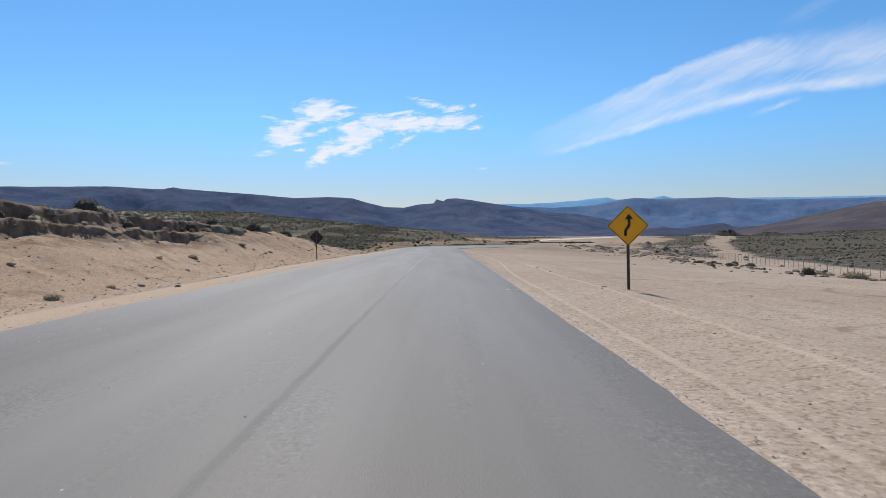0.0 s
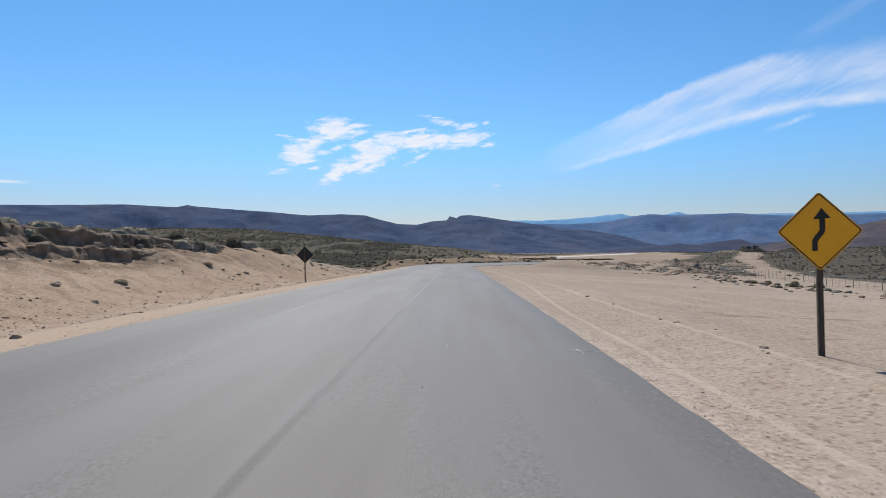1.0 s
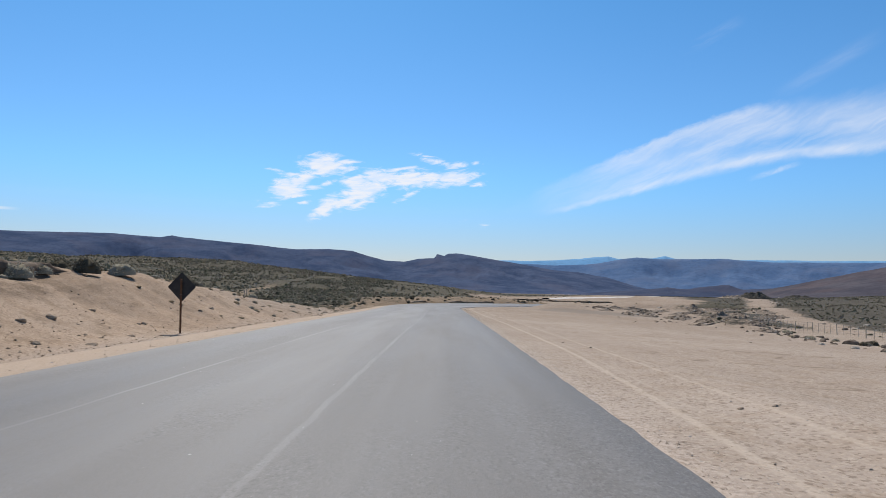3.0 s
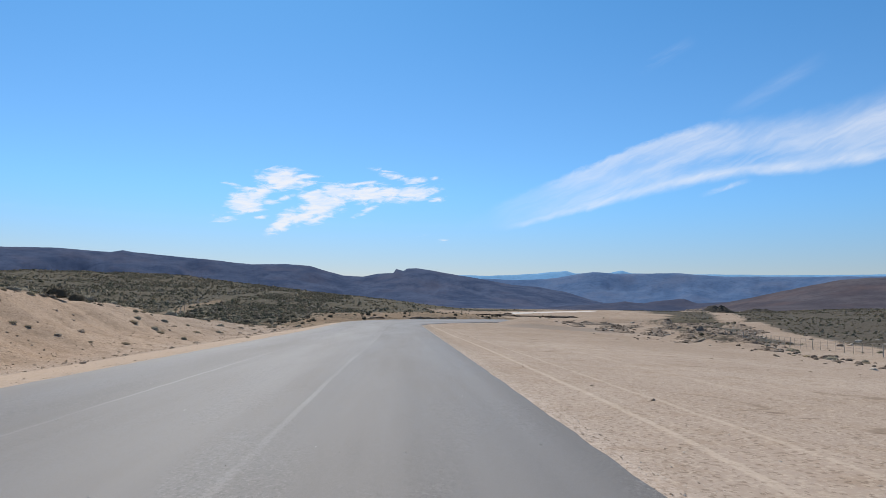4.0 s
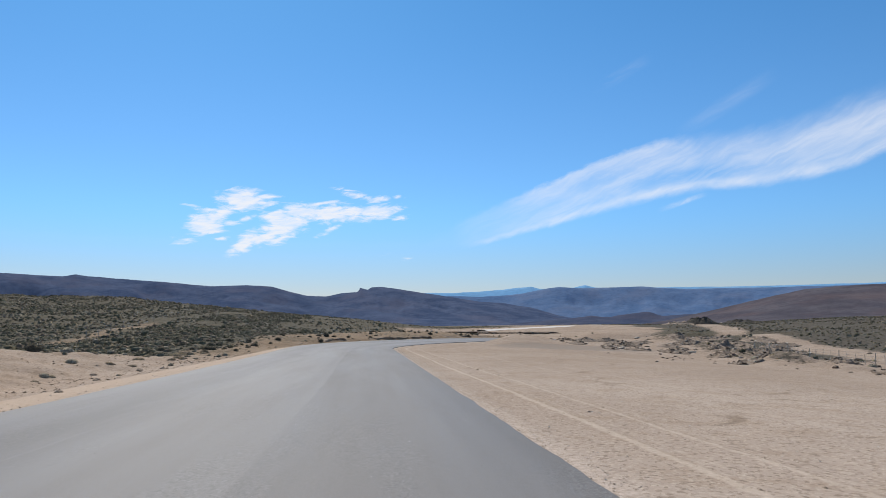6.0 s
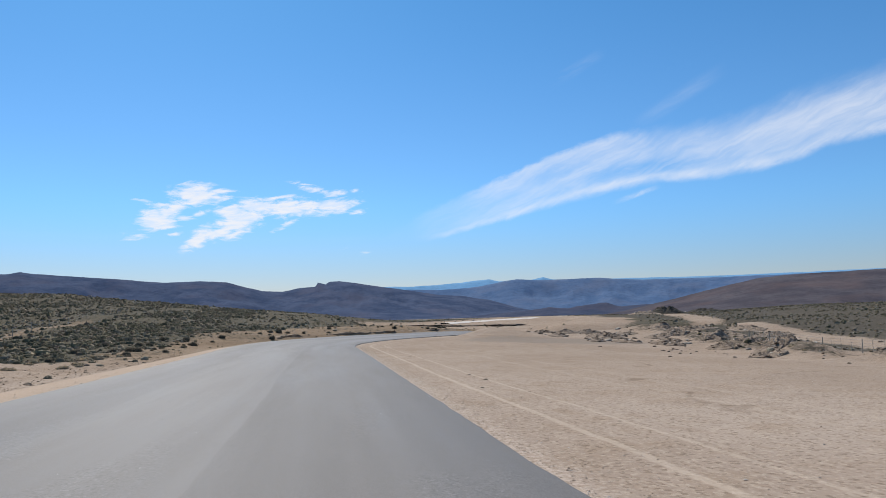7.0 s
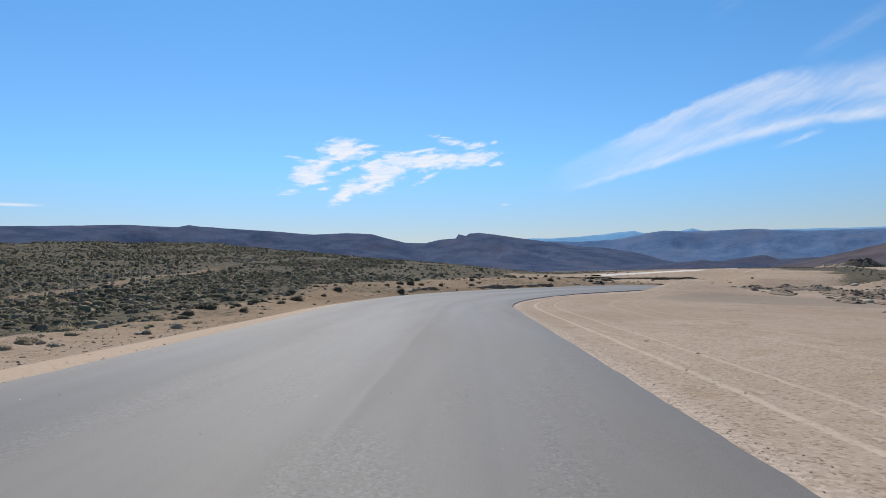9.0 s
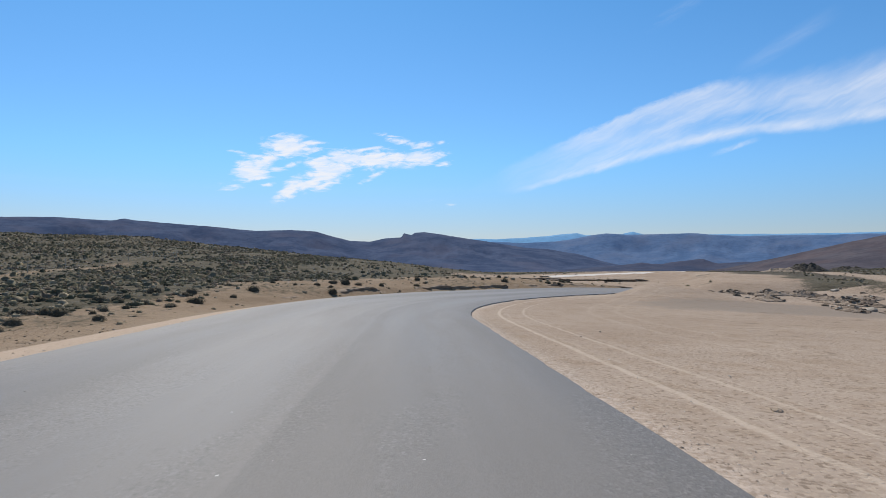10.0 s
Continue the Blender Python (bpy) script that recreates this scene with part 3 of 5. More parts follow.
def works(x, y):
    """The low, bare ground of the roadworks between the bend and the next stretch of road."""
    return step(4, 16, x) * (1 - step(0, 12, x - 0.36 * (y - 101) - 4 + 8 * fbm(x * 0.05, y * 0.05, 3, 49))) * step(200, 212, y) * (1 - step(352, 370, y))


def ground_z(x, y):
    x, y = np.asarray(x, float), np.asarray(y, float)
    d, s = road_frame(x, y)
    n1, n2 = fbm(x * 0.05, y * 0.05, 4, 1), fbm(x * 0.35, y * 0.35, 4, 7)
    n3 = fbm(x * 1.6, y * 1.6, 3, 13)
    near = road_z(np.clip(d, -HALF, HALF), s)
    # left: verge, cut bank with crusted ledges, then the plain
    crest = bank_crest(y)
    e = -d - HALF
    foot = -0.06 - 0.08 * step(1.2, 2.6, e)
    ku, kl = 1 - step(59, 64, y), 1 - step(43, 49, y)
    lu, ll = lip_upper(y), lip_lower(y)
    slope = (0.60 - 0.10 * ku) * step(2.5, 8.6, e + 0.8 * n1) ** 1.1
    soft = 0.40 * step(5.5, 10.5, e)
    hard = 0.17 * step(ll - 0.02, ll + 0.12, e) * kl + 0.17 * (1 - kl) * step(5.5, 9, e) + 0.09 * step(6.6, 9, e) + 0.24 * step(lu - 0.02, lu + 0.12, e)
    left = foot + (crest - foot) * (slope + soft * (1 - ku) + hard * ku) + n2 * (0.24 + 0.16 * step(58, 70, y) * (1 - step(100, 125, y))) * step(2.5, 5, e) + n3 * 0.06 * step(1, 4, e)
    left = left + 0.75 * np.clip(0.16 - np.abs(fbm(x * 0.45, y * 0.3, 4, 19)), 0, 1) * step(4, 6.5, e) * (1 - step(9, 11, e)) * (1 - step(44, 56, y))
    lb = lip_bend(s)
    left = left + 0.50 * (step(lb - 1.3, lb + 0.5, e) - step(lb + 0.6, lb + 7, e)) * step(142, 154, s) * (1 - step(196, 206, s))
    # the low hill to the left
    r, az = np.hypot(x, y - 95), np.degrees(np.arctan2(x, y - 95))
    hill = np.interp(az, [-120, -60, -34, -22, -17, -12, -8, -2, 3.5, 8], [10, 15, 15.5, 16.5, 13.5, 10.8, 8.6, 6.0, 2.2, 0])
    left = left + hill * step(60, 360, r) * (1 + 0.12 * n1) * step(9, 30, e) + 0.5 * n1 * step(14, 30, e)
    left = left - fall(s) * (1 - step(60, 140, e)) * (1 - step(205, 228, y))
    left = left - 1.9 * step(10, 24, x) * step(183, 205, y) * (1 - step(286, 287.4, y + 4 * fbm(x * 0.12, y * 0, 3, 57))) * step(3, 9, e)
    lift = (3.0 + 2.3 * step(0.42, 0.6, x / np.maximum(y, 1))) * step(60, 330, np.hypot(x, y - 60))
    flat = -1.6 + 0.3 * n1 + 0.2 * n2 + lift
    w = step(42, 66, x) * step(188, 204, s) * step(3, 12, e)
    left = left * (1 - w) + flat * w
    w = sand_belt(x, y) * step(3, 10, e)
    left = left * (1 - w) + (np.interp(y, [195, 240, 300, 345], [-0.6, 0.1, 1.25, 1.5]) + 0.35 * n2) * w
    w = works(x, y) * step(4, 14, e) * (1 - sand_belt(x, y))
    left = left * (1 - w) + (np.interp(y, [200, 300, 345, 370], np.array([-1.3, -0.9, -0.45, 0.8])) + 0.5 * n2 + 1.5 * step(30, 90, x) * step(290, 345, y)) * w
    left = left - (2.2 * step(184, 245, s) + fall(s) * step(205, 228, y)) * (1 - step(0.6, 15, e))
    # right: a sand apron with a low windrow, a sand rise inside the bend, rough ground beyond
    f = d - HALF
    right = near + 2.2 * step(184, 245, s) * step(0.3, 6, f) + 0.4 * step(150, 190, s) * step(3, 10, f) + fall(s) * step(50, 85, x) - 0.05 - 0.03 * np.clip(f, 0, 12) - 0.055 * np.clip(f - 12, 0, 22) + 0.3 * n1 * step(4, 20, f) + n2 * 0.07 * step(1.5, 6, f) + n3 * 0.02
    right = right + 0.24 * np.exp(-((f - 3.0 - n1) / 1.1) ** 2) * (1 - step(30, 60, y))
    right = right + (1.15 + 0.4 * n2) * np.exp(-((x - 21) / 5.5) ** 2 - ((y - 166) / 10) ** 2) * step(1, 6, f)
    right = right + lift * step(25, 70, f)
    right = right + berm(x, y) * (0.50 + 0.9 * n2 + 0.5 * n3)
    for xt, wt, ht in ((np.interp(y, [27, 56, 74, 100], [0.75, 1.65, 1.65, 1.38]), 0.16, 0.012), (np.interp(y, [27, 56, 74, 100], [2.42, 2.85, 2.85, 2.6]), 0.16, 0.01)):
        right = right + ht * np.exp(-((f - xt - 0.12 * n1) / wt) ** 2) * (0.4 + 1.2 * np.clip(n2 + 0.5, 0, 1))
    z = np.where(d < 0, left, right)
    return np.where(np.abs(d) < HALF - 0.02, near - 0.12, z)


def spread(lo, hi, dense, end, grow=1.13):
    """Grid lines: even between lo and hi, widening outward to +-end."""
    mid = list(np.arange(lo, hi + 1e-6, dense))
    out, gap = [mid[-1]], dense
    while out[-1] < end:
        gap *= grow
        out.append(out[-1] + gap)
    back, gap = [mid[0]], dense
    while back[-1] > -end:
        gap *= grow
        back.append(back[-1] - gap)
    return np.array(back[:0:-1] + mid + out[1:])


xs, ys = spread(-24, 12, 0.24, 4900, 1.05), spread(8, 150, 0.4, 4900, 1.03)
gx, gy = np.meshgrid(xs, ys)
gz = ground_z(gx, gy)
ground = new("ground", mesh_of("ground", np.stack([gx, gy, gz], -1).reshape(-1, 3), grid_faces(len(ys), len(xs)), SAND))
tagged(ground, "dry pale sand and scrubland soil beside the road", "ground", kind="structure")
d, s = road_frame(gx, gy)
wander = fbm(gx * 0.06, gy * 0.06, 4, 41)
scrub_left = step(10.5, 17, -d - HALF + 7 * wander + 5 * step(100, 120, s) - 6 * step(135, 160, s) - 7 * step(165, 195, s))
scrub_left = scrub_left * (1 - 0.7 * np.exp(-((gx - track_left_x(gy)) / 2.4) ** 2) * step(138, 150, gy) * (1 - step(205, 222, gy)))
edge_right = np.interp(gy, [40, 110, 140, 160, 185, 200, 260, 400], [29, 38, 46, 50, 54, 60, 80, 118])
scrub_right = step(0, 9, gx - edge_right + 14 * wander)
scrub_right = scrub_right * (1 - 0.9 * np.exp(-((gx - track_right_x(gy)) / np.interp(gy, [60, 200, 320], [3.4, 3.8, 5])) ** 4))
scrub_left = np.maximum(scrub_left, 0.45 * step(106, 122, s) * step(2.2, 5, -d - HALF) * step(-0.25, 0.15, fbm(gx * 0.25, gy * 0.25, 4, 45)))
scrub = np.where(d < 0, np.maximum(scrub_left, step(40, 52, gx + 14 * wander) * step(186, 196, s) * step(0.4, 2.2, -d - HALF)), scrub_right)
scrub = scrub * (1 - np.where(d < 0, np.maximum(sand_belt(gx, gy), 0.85 * works(gx, gy)), 0))
scrub = scrub * (1 - 0.9 * step(50, 60, gx) * np.exp(-((gx - track_right_x(gy)) / np.interp(gy, [60, 200, 320], [3.4, 3.8, 5])) ** 4))
scrub = np.maximum(scrub, 0.62 * berm(gx, gy))
lane = np.stack([d, s, scrub], -1).astype(np.float32)
ground.data.attributes.new("lane", "FLOAT_VECTOR", "POINT").data.foreach_set("vector", lane.ravel())


def road_strip(name, s0, s1, d0, d1, lift, ds, nd, mat):
    """A slab that follows the road's axis, with sides."""
    S = np.arange(s0, s1 + ds / 2, ds)
    D = np.linspace(d0, d1, nd)
    ss, dd = np.meshgrid(S, D, indexing="ij")
    x, y = road_xy(ss, dd)
    wob = np.where((dd == d0) | (dd == d1), 0.05 * fbm(ss * 1.2, dd, 3, 51), 0)
    x = x + wob
    z = road_z(dd, ss) + lift
    top = np.stack([x, y, z], -1)
    rim = lambda k, sgn: top[:, k] + np.array([sgn * 0.07, 0, -0.13])
    allv = np.concatenate([rim(0, -1)[:, None], top, rim(-1, 1)[:, None]], 1)
    me = mesh_of(name, allv.reshape(-1, 3), grid_faces(len(S), nd + 2), mat, smooth=False)
    lane = np.zeros((len(S), nd + 2, 3), np.float32)
    lane[:, 1:-1, 0], lane[:, 0, 0], lane[:, -1, 0] = dd, d0, d1
    lane[:, :, 1] = S[:, None]
    me.attributes.new("lane", "FLOAT_VECTOR", "POINT").data.foreach_set("vector", lane.ravel())
    return me


road = new("road", road_strip("road", -40, 330, -HALF, HALF, 0.0, 0.5, 12, ASPHALT))
tagged(road, "grey new asphalt road without paint, curving away", "road", kind="structure")


# ---- mountains ----
def ridge(name, label, azs, els, dist, depth, mat, seed, rough, gully):
    """A mountain range seen from the road: crest heights by bearing, a real slope in front and behind."""
    A = np.arange(azs[0], azs[-1], 0.12)
    el = np.interp(A, azs, els)
    el = el + rough * fbm(A * 0.9, A * 0, 5, seed) 
    crest = dist * np.tan(np.radians(el)) + 1.6
    half = 20
    broad = np.convolve(np.pad(crest, half, "edge"), np.hanning(2 * half + 1) / np.hanning(2 * half + 1).sum(), "valid")
    V = np.linspace(-1, 1, 41)
    aa, vv = np.meshgrid(A, V, indexing="ij")
    r = dist + vv * depth
    gx_, gy_ = r * np.sin(np.radians(aa)), r * np.cos(np.radians(aa))
    fold = fbm(gx_ * 4.5 / dist * 3, gy_ * 4.5 / dist * 2, 6, seed + 3, 0.55)
    prof = np.where(vv < 0, (1 + vv) ** 1.1, 1 - 0.8 * vv)
    keen = np.clip(1 - np.abs(vv) * 6, 0, 1)
    z = (broad[:, None] + (crest - broad)[:, None] * keen) * prof * r / dist + gully * broad[:, None] * np.minimum(fold, 0.12) * np.clip(np.abs(vv) * 4, 0, 1) * (1 - np.abs(vv)) - 14 * np.abs(vv)
    x, y = r * np.sin(np.radians(aa)), 70 + r * np.cos(np.radians(aa))
    ob = new(name, mesh_of(name, np.stack([x, y, z], -1).reshape(-1, 3), grid_faces(len(A), len(V)), mat))
    return tagged(ob, label, "mountain", kind="structure")


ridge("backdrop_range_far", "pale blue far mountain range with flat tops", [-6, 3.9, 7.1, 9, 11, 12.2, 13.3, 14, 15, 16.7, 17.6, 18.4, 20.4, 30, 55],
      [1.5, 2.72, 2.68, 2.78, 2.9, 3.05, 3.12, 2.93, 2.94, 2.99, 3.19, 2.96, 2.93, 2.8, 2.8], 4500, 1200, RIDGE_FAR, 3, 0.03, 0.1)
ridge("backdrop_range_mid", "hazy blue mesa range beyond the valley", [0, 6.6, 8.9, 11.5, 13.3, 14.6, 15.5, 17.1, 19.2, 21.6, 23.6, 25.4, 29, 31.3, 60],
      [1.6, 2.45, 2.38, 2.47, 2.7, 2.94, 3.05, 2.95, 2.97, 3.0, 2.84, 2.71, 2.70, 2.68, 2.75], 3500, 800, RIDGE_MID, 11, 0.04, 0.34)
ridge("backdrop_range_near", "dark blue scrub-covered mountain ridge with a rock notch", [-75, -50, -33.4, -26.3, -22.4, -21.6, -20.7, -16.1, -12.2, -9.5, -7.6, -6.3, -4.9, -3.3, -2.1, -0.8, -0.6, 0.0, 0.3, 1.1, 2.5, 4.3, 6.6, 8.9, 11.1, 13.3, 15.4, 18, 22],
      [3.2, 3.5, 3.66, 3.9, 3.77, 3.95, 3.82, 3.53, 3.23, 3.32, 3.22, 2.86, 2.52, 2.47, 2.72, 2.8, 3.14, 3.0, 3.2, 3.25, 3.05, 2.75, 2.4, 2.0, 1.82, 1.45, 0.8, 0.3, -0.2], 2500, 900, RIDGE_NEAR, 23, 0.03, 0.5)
# the foothills' colour has some of the distance haze painted in too
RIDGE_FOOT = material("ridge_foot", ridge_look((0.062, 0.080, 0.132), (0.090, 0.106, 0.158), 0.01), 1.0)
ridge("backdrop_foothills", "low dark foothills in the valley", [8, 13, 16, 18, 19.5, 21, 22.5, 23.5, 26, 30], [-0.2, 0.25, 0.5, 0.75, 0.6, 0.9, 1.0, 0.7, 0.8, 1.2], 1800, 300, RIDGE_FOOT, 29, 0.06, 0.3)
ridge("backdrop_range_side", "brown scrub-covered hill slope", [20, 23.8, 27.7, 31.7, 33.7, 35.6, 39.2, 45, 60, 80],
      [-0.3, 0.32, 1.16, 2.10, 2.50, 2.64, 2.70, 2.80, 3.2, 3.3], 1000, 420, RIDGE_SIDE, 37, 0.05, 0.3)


# ---- materials of the things ----
def plain_look(dark, pale, scale, bump=0.3, dist=0.01, stretch=(1, 1, 1), **more):
    def build(n, pos):
        obj = n.scaled(n.add("ShaderNodeTexCoord").outputs["Object"], *stretch)
        rnd = n.add("ShaderNodeObjectInfo").outputs["Random"]
        a = n.noise(obj, scale, 5, 0.6)
        b = n.noise(obj, scale * 7, 3, 0.6)
        c = n.mix(n.ramp(n.math("ADD", a, n.math("MULTIPLY", n.math("SUBTRACT", rnd, 0.5), 0.15)), 0.32, 0.68), dark, pale)
        return {"Base Color": c, "Normal": n.bump(n.math("ADD", a, n.math("MULTIPLY", b, 0.4)), bump, dist), **more}
    return build


def tone_look(n, pos):
    """Foliage and stones that carry their own tint."""
    tint = n.add("ShaderNodeVertexColor", layer_name="tint").outputs["Color"]
    return {"Base Color": n.mix(n.math("MULTIPLY", n.noise(pos, 9, 3), 0.5), tint, n.mix(1.0, tint, (0.55, 0.55, 0.5), "MULTIPLY")), "Specular IOR Level": 0.05}


YELLOW = material("sign_yellow", plain_look((0.97, 0.42, 0.010), (0.99, 0.46, 0.014), 5, 0.05, 0.001), 0.4)
BLACK = material("sign_black", plain_look((0.018, 0.016, 0.014), (0.03, 0.026, 0.022), 9, 0.05, 0.001), 0.5)
SIGN_BACK = material("sign_back", plain_look((0.034, 0.032, 0.031), (0.056, 0.052, 0.049), 4, 0.1, 0.002), 0.7)
POST_WOOD = material("post_wood", plain_look((0.055, 0.042, 0.032), (0.11, 0.085, 0.065), 6, 0.5, 0.004, (6, 6, 0.8)), 0.85)
POST_RUST = material("post_rust", plain_look((0.10, 0.05, 0.028), (0.17, 0.085, 0.045), 14, 0.3, 0.002), 0.8)
FENCE_WOOD = material("fence_wood", plain_look((0.36, 0.32, 0.27), (0.50, 0.45, 0.38), 5, 0.5, 0.004, (5, 5, 0.7)), 0.9)
WIRE = material("wire", plain_look((0.2, 0.19, 0.18), (0.3, 0.28, 0.26), 20), 0.5)
BOLT = material("bolt", plain_look((0.3, 0.3, 0.3), (0.4, 0.4, 0.39), 30), 0.4)
CRUST = material("earth_crust", plain_look((0.125, 0.089, 0.063), (0.265, 0.192, 0.135), 1.3, 1.0, 0.12), 0.95)
BROWN_EARTH = material("brown_earth", plain_look((0.25, 0.188, 0.133), (0.40, 0.31, 0.228), 0.9, 0.9, 0.1), 0.95)
ROCK_DARK = material("rock_dark", plain_look((0.118, 0.088, 0.064), (0.25, 0.192, 0.142), 1.6, 0.8, 0.05), 0.9)
ROCK_PALE = material("rock_pale", plain_look((0.33, 0.29, 0.24), (0.5, 0.45, 0.38), 2.2, 0.6, 0.03), 0.9)
CLOD = material("clod", plain_look((0.26, 0.20, 0.145), (0.40, 0.32, 0.24), 3, 0.7, 0.02), 0.95)
HEAP_SOIL = material("heap_soil", plain_look((0.19, 0.146, 0.108), (0.34, 0.268, 0.202), 1.6, 1.0, 0.15), 0.95)
MOUND = material("mound_rock", plain_look((0.05, 0.045, 0.036), (0.095, 0.083, 0.065), 0.9, 0.9, 0.2), 0.95)
FOLIAGE = material("scrub_foliage", tone_look, 0.9)
STONES = material("loose_stones", tone_look, 0.9)
TWIG = material("twig", plain_look((0.09, 0.07, 0.05), (0.17, 0.13, 0.095), 8), 0.9)


# ---- road signs ----
def ring_plate(pts, y0, y1):
    """A flat plate from an outline in the x-z plane, between y0 and y1."""
    bm = bmesh.new()
    front = [bm.verts.new((x, y0, z)) for x, z in pts]
    back = [bm.verts.new((x, y1, z)) for x, z in pts]
    bm.faces.new(front), bm.faces.new(back[::-1])
    for i in range(len(pts)):
        j = (i + 1) % len(pts)
        bm.faces.new((front[j], front[i], back[i], back[j]))
    bmesh.ops.recalc_face_normals(bm, faces=bm.faces)
    return bm


def diamond(r, cz, round_by=0.05, n=5):
    """Outline of a square standing on its corner, corners rounded."""
    pts = []
    for k in range(4):
        a = math.pi / 2 * k
        cx, cy = (r - round_by * math.sqrt(2)) * math.cos(a), (r - round_by * math.sqrt(2)) * math.sin(a)
        for i in range(n):
            b = a - math.pi / 4 + math.pi / 2 * i / (n - 1)
            pts.append((cx + round_by * math.cos(b), cz + cy + round_by * math.sin(b)))
    return pts


def box(x0, x1, y0, y1, z0, z1, bevel=0.0):
    bm = bmesh.new()
    bmesh.ops.create_cube(bm, size=1)
    for v in bm.verts:
        v.co = Vector(((x0 + x1) / 2 + v.co.x * (x1 - x0), (y0 + y1) / 2 + v.co.y * (y1 - y0), (z0 + z1) / 2 + v.co.z * (z1 - z0)))
    if bevel:
        bmesh.ops.bevel(bm, geom=list(bm.edges), offset=bevel, segments=2, affect="EDGES")
    return bm


def bolt_head(x, y0, y1, z, r=0.014):
    bm = bmesh.new()
    bmesh.ops.create_cone(bm, cap_ends=True, segments=8, radius1=r, radius2=r * 0.85, depth=abs(y1 - y0), matrix=Matrix.Translation((x, (y0 + y1) / 2, z)) @ Matrix.Rotation(math.pi / 2, 4, "X"))
    return bm


def frame_band(r_out, r_in, cz, y0, y1):
    """The border line of the sign: a flat ring between two diamonds."""
    bm = bmesh.new()
    a, b = diamond(r_out, cz, 0.04), diamond(r_in, cz, 0.032)
    rows = [[bm.verts.new((x, y, z)) for x, z in p] for p, y in ((a, y0), (b, y0), (b, y1), (a, y1))]
    n = len(a)
    for q in range(4):
        for i in range(n):
            j = (i + 1) % n
            bm.faces.new((rows[q][i], rows[q][j], rows[(q + 1) % 4][j], rows[(q + 1) % 4][i]))
    bmesh.ops.recalc_face_normals(bm, faces=bm.faces)
    return bm


def winding_arrow(cz, y0, y1):
    """The bent arrow of the sign's face."""
    mid = []
    for i in range(25):
        t = i / 24
        z = -0.297 + t * 0.49
        x = -0.070 + 0.111 * float(step(-0.17, 0.035, z)) - 0.004 * t
        mid.append((x, z))
    left, right = [], []
    for i, (x, z) in enumerate(mid):
        p, q = mid[max(i - 1, 0)], mid[min(i + 1, 24)]
        dx, dz = q[0] - p[0], q[1] - p[1]
        k = math.hypot(dx, dz)
        left.append((x - dz / k * 0.040, z + dx / k * 0.040))
        right.append((x + dz / k * 0.040, z - dx / k * 0.040))
    bm = bmesh.new()
    f = [[bm.verts.new((x, y0, cz + z)) for x, z in side] for side in (left, right)]
    b = [[bm.verts.new((x, y1, cz + z)) for x, z in side] for side in (left, right)]
    for i in range(24):
        bm.faces.new((f[0][i], f[1][i], f[1][i + 1], f[0][i + 1]))
        bm.faces.new((f[0][i], f[0][i + 1], b[0][i + 1], b[0][i]))
        bm.faces.new((f[1][i], b[1][i], b[1][i + 1], f[1][i + 1]))
    tip = [(-0.088, 0.185), (0.152, 0.195), (0.030, 0.350)]
    tf, tb = [bm.verts.new((x, y0, cz + z)) for x, z in tip], [bm.verts.new((x, y1, cz + z)) for x, z in tip]
    bm.faces.new(tf)
    for i in range(3):
        bm.faces.new((tf[i], tf[(i + 1) % 3], tb[(i + 1) % 3], tb[i]))
    bmesh.ops.recalc_face_normals(bm, faces=bm.faces)
    return bm


def warning_sign():
    """The yellow sign that faces the traffic, on a dark square post."""
    base = new("warning_sign")
    tagged(base, "yellow diamond warning sign with black winding arrow on post", "road sign")
    cz = 1.885
    part("panel", ring_plate(diamond(0.60, cz), -0.075, -0.071), YELLOW, base, "yellow diamond metal panel")
    part("panel_back", ring_plate(diamond(0.594, cz), -0.0705, -0.069), SIGN_BACK, base)
    part("border", frame_band(0.581, 0.557, cz, -0.0775, -0.0751), BLACK, base, "black border line")
    part("arrow", winding_arrow(cz, -0.0778, -0.0751), BLACK, base, "black winding arrow pointing up")
    part("post", box(-0.042, 0.042, -0.042, 0.042, -0.35, 2.31, 0.006), POST_WOOD, base, "dark weathered square post")
    for z in (cz - 0.34, cz + 0.37):
        part("bracket", box(-0.075, 0.075, -0.069, -0.043, z - 0.02, z + 0.02, 0.003), SIGN_BACK, base)
        part("bolt", bolt_head(0, -0.081, -0.075, z, 0.010), YELLOW, base)
    base.matrix_world = pose(5.46, 20.72, float(ground_z(5.46, 20.72)) , 0.0, -0.9, -12)
    return base


def facing_away_sign():
    """The sign for the opposite lane, seen from behind."""
    base = new("road_sign")
    tagged(base, "dark grey back of diamond road sign on rusty post", "road sign")
    cz = 1.86
    part("panel", ring_plate(diamond(0.60, cz), 0.046, 0.050), SIGN_BACK, base, "dark grey sheet metal back")
    part("panel_face", ring_plate(diamond(0.596, cz), 0.0505, 0.052), YELLOW, base, "yellow front facing oncoming traffic")
    part("stiffener", box(-0.035, 0.035, 0.030, 0.0455, cz - 0.44, cz + 0.46, 0.004), SIGN_BACK, base)
    part("post", box(-0.034, 0.034, -0.03, 0.029, -0.35, 2.2, 0.006), POST_RUST, base, "rusty brown steel post")
    for z in (cz - 0.3, cz + 0.3):
        part("clamp", box(-0.055, 0.055, -0.038, 0.0295, z - 0.025, z + 0.025, 0.004), POST_RUST, base)
        part("bolt", bolt_head(0.02, -0.05, -0.038, z), BOLT, base)
    base.matrix_world = pose(-10.55, 58.4, float(ground_z(-10.55, 58.4)), 0.5, -0.8, -6)
    return base


warning_sign()
facing_away_sign()


